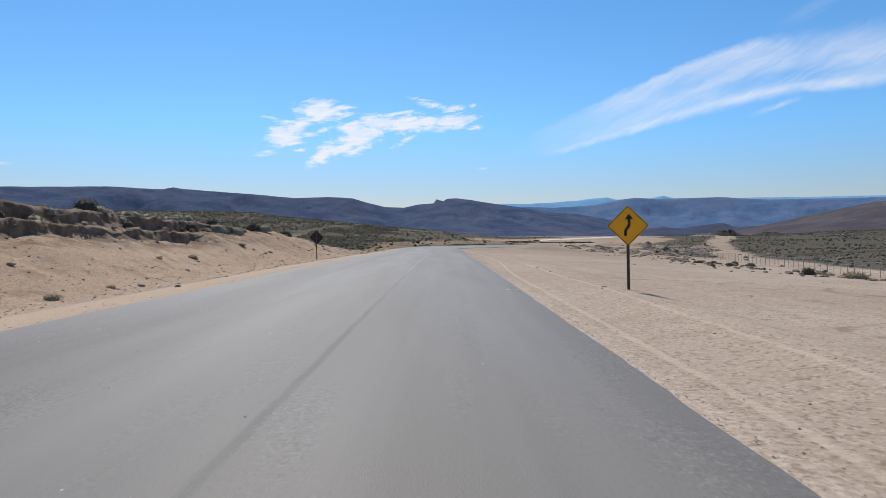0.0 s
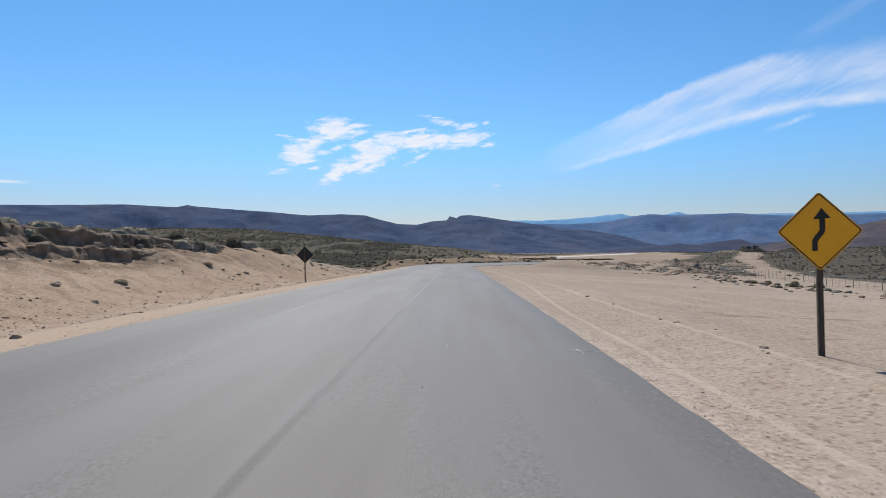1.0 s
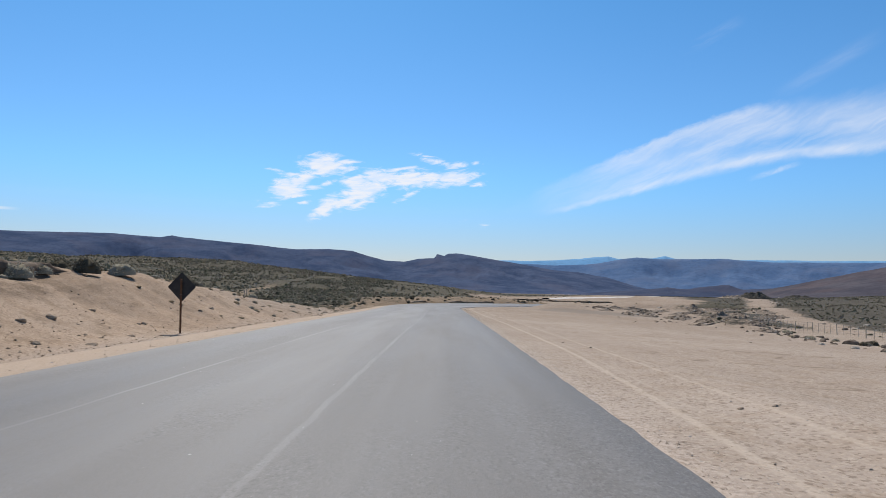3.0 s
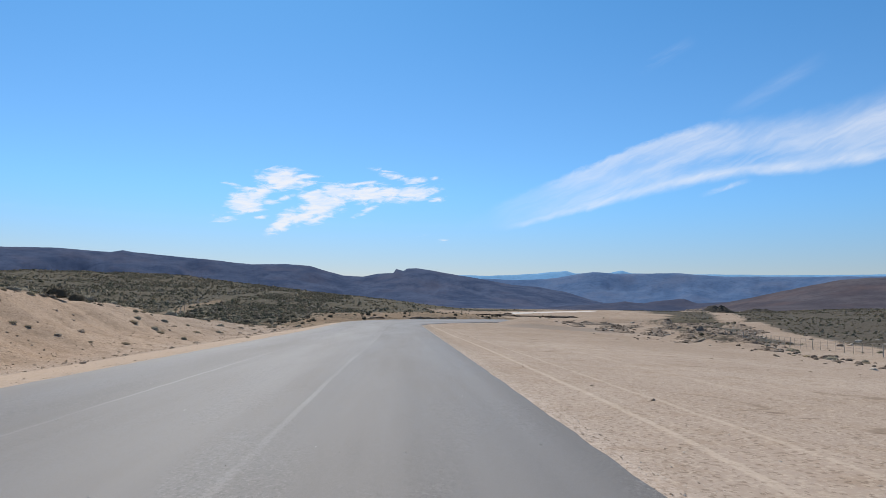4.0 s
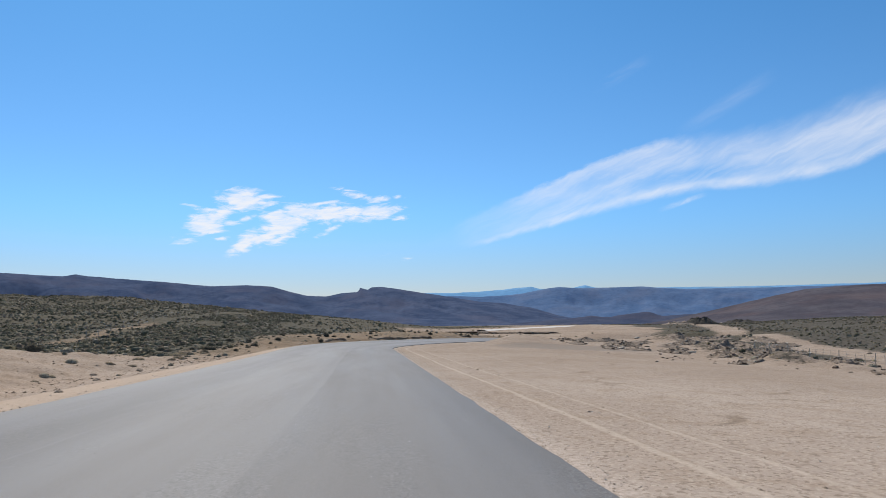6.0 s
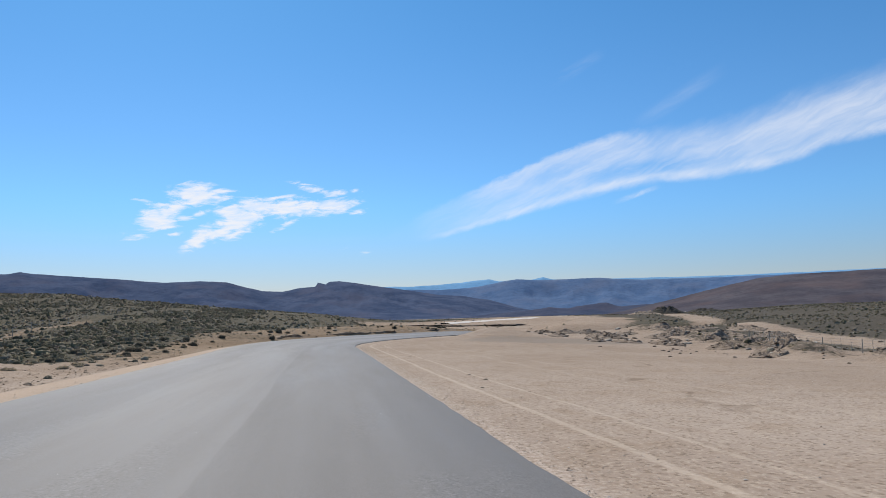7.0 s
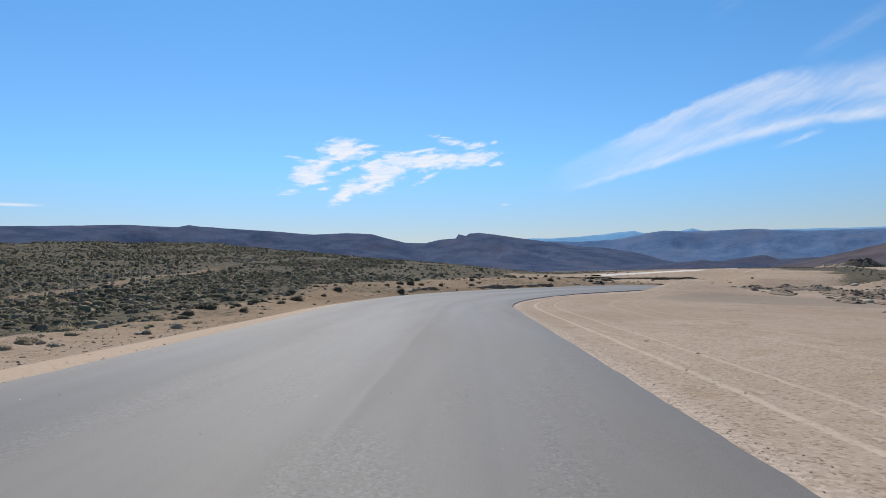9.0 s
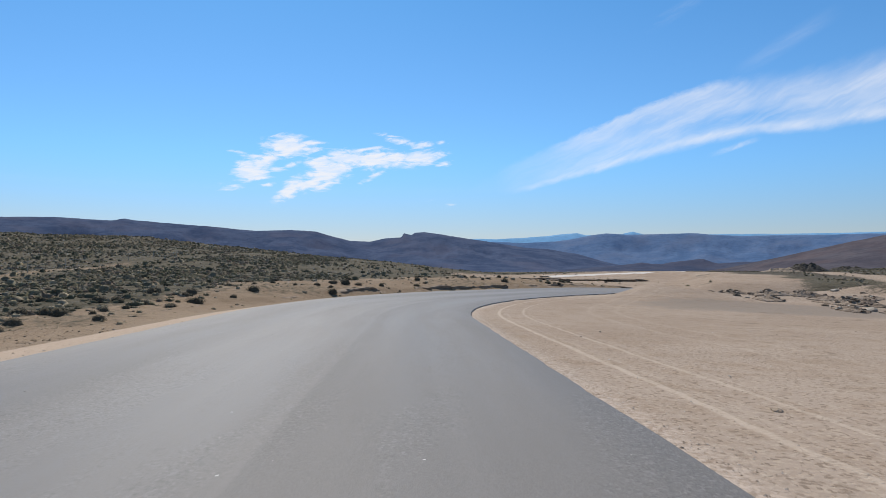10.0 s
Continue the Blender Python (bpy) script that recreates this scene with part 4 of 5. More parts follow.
# ---- ledges of crusted earth along the cut ----
def ledge(name, label, s0, s1, lip, fade, seed, mat, least=0.0, lift=0.0, lumpy=1.0, broken=0.30):
    """A crust of earth along a bank's lip: top skin, lumpy steep face, small undercuts."""
    S = np.arange(s0, s1, 0.14)
    L = lip(S)
    at = lambda o: road_xy(S, -(HALF + L + o))
    end = np.clip(np.minimum(S - s0, s1 - S) / fade, 0, 1)
    end = end * (1 - broken + broken * step(-0.16, 0.02, fbm(S * 0.17, S * 0 + seed, 3, seed + 21)))
    top = ground_z(*at(0.32))
    h = np.clip(top - ground_z(*at(-0.42)) + 0.05, least, 1.3) * end
    prof = [(1.2, 0.06, 0.0, -0.10), (0.7, 0.05, 0.3, -0.02), (0.25, 0.05, 0.7, 0.03), (0.0, 0.0, 1, 0.03), (-0.09, -0.10, 1, 0), (-0.10, -0.26, 1, 0), (-0.14, -0.42, 1, 0), (-0.12, -0.58, 1, 0), (-0.17, -0.74, 1, 0), (-0.2, -0.9, 1, 0), (-0.34, -1.04, 0.7, 0), (-0.6, -1.3, 0.3, -0.1)]
    cols = []
    for k, (o, fz, amt, dz) in enumerate(prof):
        n = fbm(S * 0.8, S * 0 + k * 0.35, 4, seed + 9)
        m = fbm(S * 2.4, S * 0 + k * 0.8, 3, seed + 15)
        x, y = road_xy(S, -(HALF + L + o - amt * end * lumpy * (0.40 * n + 0.22 * m)))
        z = top + lift + fz * h * (1 if fz < 0 else 0) + dz + amt * end * 0.09 * m
        low = ground_z(x, y) - 0.06
        cols.append(np.stack([x, y, low + (z - low) * end], -1))
    ob = new(name, mesh_of(name, np.stack(cols, 1).reshape(-1, 3), grid_faces(len(S), len(prof)), mat))
    return tagged(ob, label, "earth bank", kind="structure")


ledge("bank_ledge", "dark crust of earth along the bank top", 10, 63, lip_upper, 1.5, 61, CRUST, 0.55, 0.05, 0.55, broken=0.12)
ledge("bank_ledge_low", "lower broken crust of earth on bank", 10, 49, lip_lower, 3, 71, CRUST, 0.4, 0.0, 0.6)

ledge("bend_ledge", "low brown earth cut outside the bend", 146, 203, lip_bend, 6, 83, BROWN_EARTH, 0.12, broken=0.9)


def scarp(name, label, x0, x1, y0, top, high, seed):
    """A lumpy broken edge of earth that faces the road from across low ground."""
    X = np.arange(x0, x1, 0.4)
    end = np.clip(np.minimum(X - x0, x1 - X) / 2.5, 0, 1)
    cols = []
    for k, (o, fz) in enumerate(((2.5, 0.0), (0.6, 0.05), (0, 0), (-0.2, -0.3), (-0.1, -0.7), (-0.5, -1.0), (-1.4, -1.15))):
        n = fbm(X * 0.35, X * 0 + k * 0.5, 4, seed)
        y = y0 + o + 1.6 * n + 3 * fbm(X * 0.1, X * 0, 2, seed + 4)
        cols.append(np.stack([X, y, top + fz * high * end * (1 + 0.8 * n) - (1 - end) * 0.6], -1))
    return tagged(new(name, mesh_of(name, np.stack(cols, 1).reshape(-1, 3), grid_faces(len(X), 7), ROCK_DARK, smooth=False)), label, "earth bank", kind="structure")


# eroded edges in dark rock colour, which stands in for the shade under them
scarp("gully_edge", "dark broken earth edge across low ground", 22, 40, 281, -0.15, 0.6, 95)
scarp("gully_edge_low", "dark low earth edge across low ground", 32, 60, 276, -0.45, 0.55, 99)


# ---- soil heaps and rocks ----
def rock_mesh(name, mat, seed, flat=0.7, cuts=2, rough=0.35):
    """A cracked boulder about 1 m across, standing on z = 0."""
    bm = bmesh.new()
    bmesh.ops.create_icosphere(bm, subdivisions=cuts, radius=0.5)
    for v in bm.verts:
        p = v.co * 2.2 + Vector((seed * 3.7, seed * 1.3, 0))
        k = 1 + rough * noise.fractal(p, 1.0, 2.0, 3) + 0.18 * noise.noise(p * 0.6)
        v.co = Vector((v.co.x * k, v.co.y * k * 0.85, max(v.co.z * k * flat, -0.16)))
    me = bpy.data.meshes.new(name)
    for v in bm.verts:
        v.co.z += 0.12
    bm.to_mesh(me)
    bm.free()
    me.materials.append(mat)
    return me


rng = random.Random(5)
ROCKS_DARK = [rock_mesh("rock", ROCK_DARK, k, 0.55 + 0.1 * (k % 3)) for k in range(5)]
ROCKS_PALE = [rock_mesh("pale_rock", ROCK_PALE, 20 + k, 0.5) for k in range(3)]
CLODS = [rock_mesh("clod", CLOD, 40 + k, 0.55, 2, 0.5) for k in range(4)]


def set_rock(name, meshes, x, y, size, label, category, group, sink=0.04):
    ob = new(name, rng.choice(meshes))
    z = float(ground_z(x, y)) - sink * size
    ob.matrix_world = pose(x, y, z, rng.uniform(-12, 12), rng.uniform(-12, 12), rng.uniform(0, 360)) @ Matrix.Diagonal((size * rng.uniform(0.8, 1.4), size, size * rng.uniform(0.7, 1.1), 1))
    return tagged(ob, label, category, group)


def heap(name, label, x, y, long, wide, high, turn, seed, mat, stones, base_z=None):
    """A tipped heap of soil with stones on it."""
    thing = new(name)
    tagged(thing, label, "soil heap", "heaps beside the apron")
    z0 = float(ground_z(x, y)) if base_z is None else base_z
    m = pose(x, y, z0, 0, 0, turn)
    n = 36
    u = np.linspace(-1.15, 1.15, n)
    uu, vv = np.meshgrid(u, u, indexing="ij")
    r = np.hypot(uu, vv)
    px, py = uu * long / 2, vv * wide / 2
    lump = fbm(px * 0.55 + seed, py * 0.55, 5, seed, 0.6) * (0.45 if high > 2 else 1.0)
    zz = high * np.maximum(1 - r ** 1.6, -0.25) * (0.62 + 0.9 * lump + (0.0 if stones < 6 else 0.8) * np.abs(fbm(px * 1.3 + seed, py * 1.3, 4, seed + 5, 0.7)))
    c, sn = math.cos(radians(turn)), math.sin(radians(turn))
    under = ground_z(x + px * c - py * sn, y + px * sn + py * c) - z0 if base_z is None else np.zeros_like(px)
    zz = np.where(r > 1.0, under - 0.25, under + zz + 0.05)
    body = new("soil", mesh_of("soil", np.stack([px, py, zz], -1).reshape(-1, 3), grid_faces(n, n), mat, smooth=False))
    body.parent = thing
    for k in range(stones):
        a, q = rng.uniform(0, 6.3), rng.uniform(0.1, 0.95)
        i, j = int((q * math.cos(a) + 1.15) / 2.3 * (n - 1)), int((q * math.sin(a) + 1.15) / 2.3 * (n - 1))
        st = new("rock", rng.choice(ROCKS_DARK if rng.random() < 0.8 else ROCKS_PALE))
        st.parent = thing
        size = rng.uniform(0.25, 0.75) * min(1.6, 0.5 + high * 0.5)
        st.matrix_local = pose(px[i, j], py[i, j], zz[i, j] - 0.1 * size, rng.uniform(-25, 25), rng.uniform(-25, 25), rng.uniform(0, 360)) @ Matrix.Diagonal((size * 1.2, size, size * 0.8, 1))
    thing.matrix_world = m
    return thing


for k, (hx, hy, hl, hw, hh, ht) in enumerate(((42, 131, 9, 4, 1.15, 40), (45.5, 142, 6, 3.5, 0.9, 60), (38.5, 127, 5, 2.6, 0.6, 20), (48, 152, 7, 3.5, 0.8, 70), (43, 158, 6, 3, 0.6, 50), (49, 168, 7, 4, 0.8, 65),
                                               (54, 160, 8, 4, 0.8, 75), (56, 172, 8, 4, 0.9, 20), (50, 178, 6, 4, 0.7, 95), (62, 168, 9, 5, 1.0, 60), (33, 120, 4, 2, 0.45, 30),
                                               (39.5, 137, 5, 2.6, 0.8, 80), (38, 146, 5, 2.4, 0.7, 100), (41, 151, 5, 2.6, 0.75, 60), (36, 157, 5, 2.2, 0.6, 110), (41, 164, 5, 2.6, 0.7, 40), (46, 134, 6, 3, 0.9, 30),
                                               (50, 141, 6, 3, 0.8, 10), (36.5, 112, 4.5, 2.2, 0.55, 60), (33.5, 103, 4, 1.8, 0.4, 75), (54, 149, 6, 3, 0.8, 50), (59, 157, 7, 3, 0.8, 20), (47, 160, 5, 2.6, 0.7, 85),
                                               (30, 160, 4.5, 2.2, 0.55, 60), (33, 166, 5, 2.4, 0.7, 20), (35, 158, 5, 2.4, 0.6, 100), (30.5, 168, 4, 2, 0.5, 45), (32, 152, 4, 2, 0.5, 75), (37, 167, 5, 2.6, 0.8, 10), (34.5, 149, 4, 2, 0.5, 110), (37, 161, 5, 2.4, 0.7, 140))):
    heap("soil_heap", "tipped heap of dark soil and rocks on sand", hx, hy, hl * 1.15, hw * 1.15, hh * 0.50, ht, 100 + k, HEAP_SOIL, 18)
heap("rock_mound", "dark rock mound at end of dirt track", 136, 338, 17, 11, 4.6, 15, 131, MOUND, 5)
heap("rock_mound", "long low dark rock mound beside dirt track", 172, 372, 22, 10, 2.4, -8, 137, MOUND, 5)
heap("sand_heap", "pale sand heap beside dark rock mound", 123, 330, 14, 9, 1.5, 0, 141, CLOD, 0)

# rocks along the edge of the apron
for x, y, size, pale in ((24.5, 75.8, 0.75, 1), (24.4, 72, 0.8, 1), (29.3, 80.8, 1.3, 0), (28.2, 82.5, 0.8, 0), (24.8, 69.8, 0.7, 0), (24.9, 65, 0.9, 0), (26.5, 78, 0.6, 0), (27.5, 74, 0.5, 0),
                         (25.8, 62, 0.6, 0), (25, 57, 0.7, 1), (27, 55, 0.8, 0), (26, 51, 0.6, 0), (24, 47, 0.5, 0), (31, 92, 0.8, 0), (33, 98, 0.7, 0), (30, 88, 0.5, 1), (35, 104, 0.9, 0),
                         (36, 111, 0.7, 0), (33, 108, 0.5, 0), (37.5, 117, 0.8, 0), (28, 66, 0.6, 0), (30, 72, 0.7, 0), (26.8, 138, 0.55, 0), (31, 133, 0.5, 0), (29, 126, 0.45, 0), (24, 118, 0.4, 0)):
    set_rock("rock", ROCKS_PALE if pale else ROCKS_DARK, x, y, size * 0.72, "pale boulder half sunk in the sand" if pale else "dark brown rock lying on the sand", "rock", "rocks along the sand apron", 0.1)
for k in range(80):
    y = rng.uniform(48, 122)
    set_rock("rock", ROCKS_DARK, rng.gauss(26.5 + 0.19 * max(y - 60, 0), 1.6), y, rng.choice((0.2, 0.25, 0.3, 0.4, 0.6)) * rng.uniform(0.8, 1.2), "dark brown rock lying on the sand", "rock", "rocks along the sand apron", 0.1)
for k in range(55):
    y = rng.uniform(30, 150)
    x = rng.gauss(25 + 0.13 * max(y - 60, 0), 2.2)
    set_rock("rock", ROCKS_DARK, x, y, rng.uniform(0.15, 0.42), "small dark rock lying on the sand", "rock", "rocks along the sand apron", 0.1)

for k in range(150):
    x, y = rng.uniform(27, 66), rng.uniform(122, 184)
    if y < 190 - 1.25 * x and x < 37:
        continue
    if float(road_frame(x, y)[0]) > HALF + 6:
        set_rock("rock", ROCKS_DARK if rng.random() < 0.8 else ROCKS_PALE, x, y, rng.uniform(0.3, 0.9), "rock in the rubble inside the bend", "rock", "rubble inside the bend", 0.1)

# broken slabs of crust along both lips of the bank
SLABS = [rock_mesh("slab", CRUST, 60 + k, 0.42, 2, 0.6) for k in range(5)]
for k in range(85):
    upper = rng.random() < 0.5
    y = rng.uniform(12, 64 if upper else 52)
    e = float((lip_upper if upper else lip_lower)(np.array(y))) - rng.uniform(-0.15, 0.9)
    set_rock("slab", SLABS, XC - HALF - e, y, rng.uniform(0.18, 0.46), "brown broken slab of crusted earth on the bank", "earth slab", "slabs on the bank", 0.18)

# stray chalk strokes near the asphalt's edge
def chalk_stroke(pts, wide):
    c = np.array(pts, float)
    g = np.gradient(c, axis=0)
    n = np.stack([-g[:, 1], g[:, 0]], -1) / np.linalg.norm(g, axis=1)[:, None] * wide / 2
    lo, hi = c - n, c + n
    v = np.stack([np.concatenate([q, np.full((len(c), 1), z)], 1) for q, z in ((lo, 0.001), (lo, 0.006), (hi, 0.006), (hi, 0.001))], 1)
    return tagged(new("chalk_mark", mesh_of("chalk_mark", v.reshape(-1, 3), grid_faces(len(c), 4), CHALK, smooth=False)), "white chalk stroke drawn on the asphalt", "road marking", "chalk strokes on the road")


CHALK = material("chalk", plain_look((0.5, 0.49, 0.47), (0.72, 0.71, 0.69), 20), 0.9)
for line in (((1.87, 22.05), (1.95, 21.92), (2.0, 21.80)), ((1.99, 22.10), (2.01, 21.88), (2.03, 21.64)), ((1.96, 21.84), (2.0, 21.82), (2.04, 21.84)), ((2.12, 21.80), (2.22, 21.81), (2.34, 21.76))):
    chalk_stroke(line, 0.022)


# clods on the cut bank, the left verge and the apron
for k in range(100):
    y = rng.uniform(14, 122)
    e = rng.choice((rng.uniform(1.9, 7.5), rng.gauss(2.9, 0.6), rng.uniform(4.5, 8.5)))
    x = XC - HALF - max(e, 1.8)
    set_rock("clod", CLODS, x, y, rng.choice((0.08, 0.1, 0.14, 0.2, 0.3)) * rng.uniform(0.8, 1.2), "brown clod of dry earth lying on the bank", "clod", "clods on the bank", 0.1)
for x, y, size in ((-9.7, 15.2, 0.2), (-9.3, 24.5, 0.24), (-10.2, 42.6, 0.26), (-10.6, 47.0, 0.2), (-9.6, 31, 0.18), (-11.5, 50, 0.3), (-9.5, 62, 0.2), (-9.8, 71, 0.24), (-9.2, 83, 0.2)):
    set_rock("clod", CLODS, x, y, size, "dark clod of earth lying beside the road", "clod", "clods on the bank", 0.1)
for k in range(45):
    y = rng.uniform(8, 140)
    x = XC + HALF + rng.choice((rng.uniform(1.5, 24), rng.gauss(2.4, 0.25)))
    set_rock("clod", CLODS, x, y, rng.uniform(0.06, 0.16), "brown clod of dry earth lying on the sand", "clod", "clods on the apron", 0.1)


# ---- joined small stones ----
def scatter(name, label, pts, sizes, tints, mat, shape, category):
    """Many small solids in one mesh. shape: verts, faces of one of them."""
    v0, f0 = shape
    r = np.random.RandomState(len(pts))
    ang = r.uniform(0, 6.28, len(pts))
    c, sn = np.cos(ang)[:, None], np.sin(ang)[:, None]
    jit = 1 + 0.35 * r.uniform(-1, 1, (len(pts), len(v0), 3))
    v = v0[None] * jit * sizes[:, None, None]
    v = np.stack([v[..., 0] * c - v[..., 1] * sn, v[..., 0] * sn + v[..., 1] * c, v[..., 2]], -1) + pts[:, None]
    f = (f0[None] + (np.arange(len(pts)) * len(v0))[:, None, None]).reshape(-1, f0.shape[1])
    me = mesh_of(name, v.reshape(-1, 3), f, mat, smooth=False)
    col = np.concatenate([np.repeat(tints, len(v0), 0), np.ones((len(pts) * len(v0), 1))], 1).astype(np.float32)
    me.color_attributes.new("tint", "FLOAT_COLOR", "POINT").data.foreach_set("color", col.ravel())
    return tagged(new(name, me), label, category, kind="stuff")


PEBBLE = (np.array([[0.5, 0, 0.05], [0, 0.45, 0.05], [-0.5, 0, 0.05], [0, -0.45, 0.05], [0.05, 0.05, 0.32], [0, 0, -0.2]]),
          np.array([[0, 1, 4], [1, 2, 4], [2, 3, 4], [3, 0, 4], [1, 0, 5], [2, 1, 5], [3, 2, 5], [0, 3, 5]]))
R = np.random.RandomState(11)


def stones(name, label, n, y0, y1, off, side, s0, s1, pal, category="gravel"):
    """Stones strewn beside the straight and through the bend; off(n): distances from the road's edge."""
    s = R.uniform(y0, y1, n)
    o = off(n)
    dd = (HALF + o) if side > 0 else -(HALF + o)
    ang = np.clip((s - BEND_Y) / BEND_R, 0, BEND_END)
    x = np.where(s < BEND_Y, XC + dd, XC + BEND_R - (BEND_R - dd) * np.cos(ang))
    y = np.where(s < BEND_Y, s, BEND_Y + (BEND_R - dd) * np.sin(ang))
    z = ground_z(x, y)
    z = np.where(o < -0.05, road_z(dd, s), z)
    pal = np.array(pal)
    tint = pal[R.randint(0, len(pal), n)] * R.uniform(0.8, 1.15, (n, 1))
    return scatter(name, label, np.stack([x, y, z], -1), R.uniform(s0, s1, n) * R.choice([1, 1, 1, 1.7], n), tint, STONES, PEBBLE, category)


SANDY = [(0.50, 0.40, 0.31), (0.60, 0.51, 0.42), (0.46, 0.37, 0.29), (0.42, 0.34, 0.27), (0.64, 0.58, 0.52)]
stones("edge_gravel", "loose gravel along the asphalt edge", 9000, 3, 135, lambda n: np.abs(R.normal(0, 0.40, n)) + 0.03, 1, 0.008, 0.024, SANDY)
stones("apron_pebbles", "scattered pebbles on the sand apron", 6500, 3, 130, lambda n: 0.3 + 24 * R.uniform(0, 1, n) ** 1.3, 1, 0.010, 0.032, SANDY)
stones("verge_gravel", "loose gravel along the road verge", 1500, 10, 135, lambda n: np.abs(R.normal(0, 0.5, n)) + 0.03, -1, 0.015, 0.04, SANDY)
stones("bank_clods", "small clods strewn on the bank", 3200, 12, 126, lambda n: 1.7 + np.abs(R.normal(0.3, 2.8, n)), -1, 0.02, 0.085, [(0.32, 0.24, 0.17), (0.36, 0.27, 0.19), (0.24, 0.18, 0.125), (0.42, 0.33, 0.25)])
stones("road_chips", "pale stone chips lying on the asphalt", 420, 3, 128, lambda n: -R.uniform(0.3, 9.8, n), 1, 0.008, 0.022, [(0.6, 0.58, 0.55), (0.5, 0.47, 0.43), (0.12, 0.11, 0.1)])


# ---- fences ----
def wire_mesh(pts, r):
    bm = bmesh.new()
    last = None
    for i, p in enumerate(pts):
        q = pts[min(i + 1, len(pts) - 1)] - pts[max(i - 1, 0)]
        side = Vector((-q.y, q.x, 0)).normalized()
        ring = [bm.verts.new(p + side * r), bm.verts.new(p + Vector((0, 0, r))), bm.verts.new(p - side * r), bm.verts.new(p - Vector((0, 0, r)))]
        if last:
            for k in range(4):
                bm.faces.new((last[k], last[(k + 1) % 4], ring[(k + 1) % 4], ring[k]))
        last = ring
    return bm


def fence_post_mesh(name, w, h, seed):
    bm = bmesh.new()
    bmesh.ops.create_cone(bm, cap_ends=True, segments=7, radius1=w, radius2=w * 0.85, depth=h + 0.3, matrix=Matrix.Translation((0, 0, (h - 0.3) / 2)))
    for v in bm.verts:
        v.co.x += 0.3 * w * noise.noise(v.co * 3 + Vector((seed, 0, 0)))
    me = bpy.data.meshes.new(name)
    bm.to_mesh(me)
    bm.free()
    me.materials.append(FENCE_WOOD)
    return me


def fence(line, gap, high, label, droppers, wires):
    """Posts and droppers along a line of plan points, with wires."""
    thing = new("wire_fence")
    tagged(thing, label, "fence")
    pts = [Vector(p) for p in line]
    run = [0.0]
    for a, b in zip(pts, pts[1:]):
        run.append(run[-1] + (b - a).length)
    xs_, ys_ = [p.x for p in pts], [p.y for p in pts]
    posts, sticks = [fence_post_mesh("post", 0.05, high, k) for k in range(3)], fence_post_mesh("dropper", 0.02, high * 0.95, 9)
    n = int(run[-1] / gap)
    tops = []
    for i in range(n * (droppers + 1) + 1):
        t = i * gap / (droppers + 1)
        x, y = float(np.interp(t, run, xs_)), float(np.interp(t, run, ys_))
        z = float(ground_z(x, y))
        main = i % (droppers + 1) == 0
        ob = new("post" if main else "dropper", posts[(i // 3) % 3] if main else sticks)
        ob.parent = thing
        ob.matrix_local = pose(x, y, z, rng.uniform(-3.5, 3.5), rng.uniform(-3.5, 3.5), rng.uniform(0, 360))
        if main:
            tops.append(Vector((x, y, z)))
    for k in range(wires):
        z = high * (0.25 + 0.7 * k / max(wires - 1, 1))
        part("wire", wire_mesh([p + Vector((0, 0, z)) for p in tops], 0.008), WIRE, thing)
    return thing


fence([(29.5, 36), (32.3, 53), (34.4, 62), (37.4, 77), (40.2, 95), (43, 113), (47, 132), (54, 158)], 7.0, 1.15, "weathered wooden post and wire fence in dry grass", 3, 4)
fence([(-34.5, 152), (-38.5, 168), (-42.2, 186), (-44.5, 205), (-46, 226), (-46.5, 250)], 13.0, 1.2, "old wooden post and wire fence among scrub", 0, 3)


# ---- shrubs ----
GREENS = [(0.100, 0.096, 0.066), (0.126, 0.116, 0.082), (0.078, 0.076, 0.054), (0.150, 0.136, 0.102), (0.205, 0.180, 0.138), (0.135, 0.110, 0.086)]


def tuft(n, seed, dome, blade, wide, spread_out):
    """Blades and twigs that fill a low dome about 1 m across: verts, triangles, height share."""
    r = np.random.RandomState(seed)
    a, cosz = r.uniform(0, 2 * np.pi, n), r.uniform(0.02, 1, n) ** spread_out
    sinz = np.sqrt(1 - cosz ** 2)
    out = np.stack([np.cos(a) * sinz, np.sin(a) * sinz, cosz], -1)
    lump = 1 + 0.22 * np.sin(a * 3 + seed) * sinz + 0.16 * np.sin(a * 5 + 2 * seed)
    root = out * (r.uniform(0.25, 0.86, n) * lump)[:, None] * np.array([0.5, 0.5, dome])
    tip = root + (out + 0.55 * r.normal(0, 1, (n, 3))) * np.array([1, 1, 0.9]) * blade * r.uniform(0.6, 1.4, (n, 1))
    side = np.cross(out, r.normal(0, 1, (n, 3)))
    side = side / (np.linalg.norm(side, axis=1)[:, None] + 1e-6) * wide * r.uniform(0.6, 1.4, (n, 1))
    v = np.stack([root - side, root + side, tip], 1)
    v[..., 2] = np.maximum(v[..., 2], 0.0)
    return v.reshape(-1, 3), np.arange(3 * n).reshape(-1, 3), np.repeat(r.uniform(0.75, 1.25, n), 3)


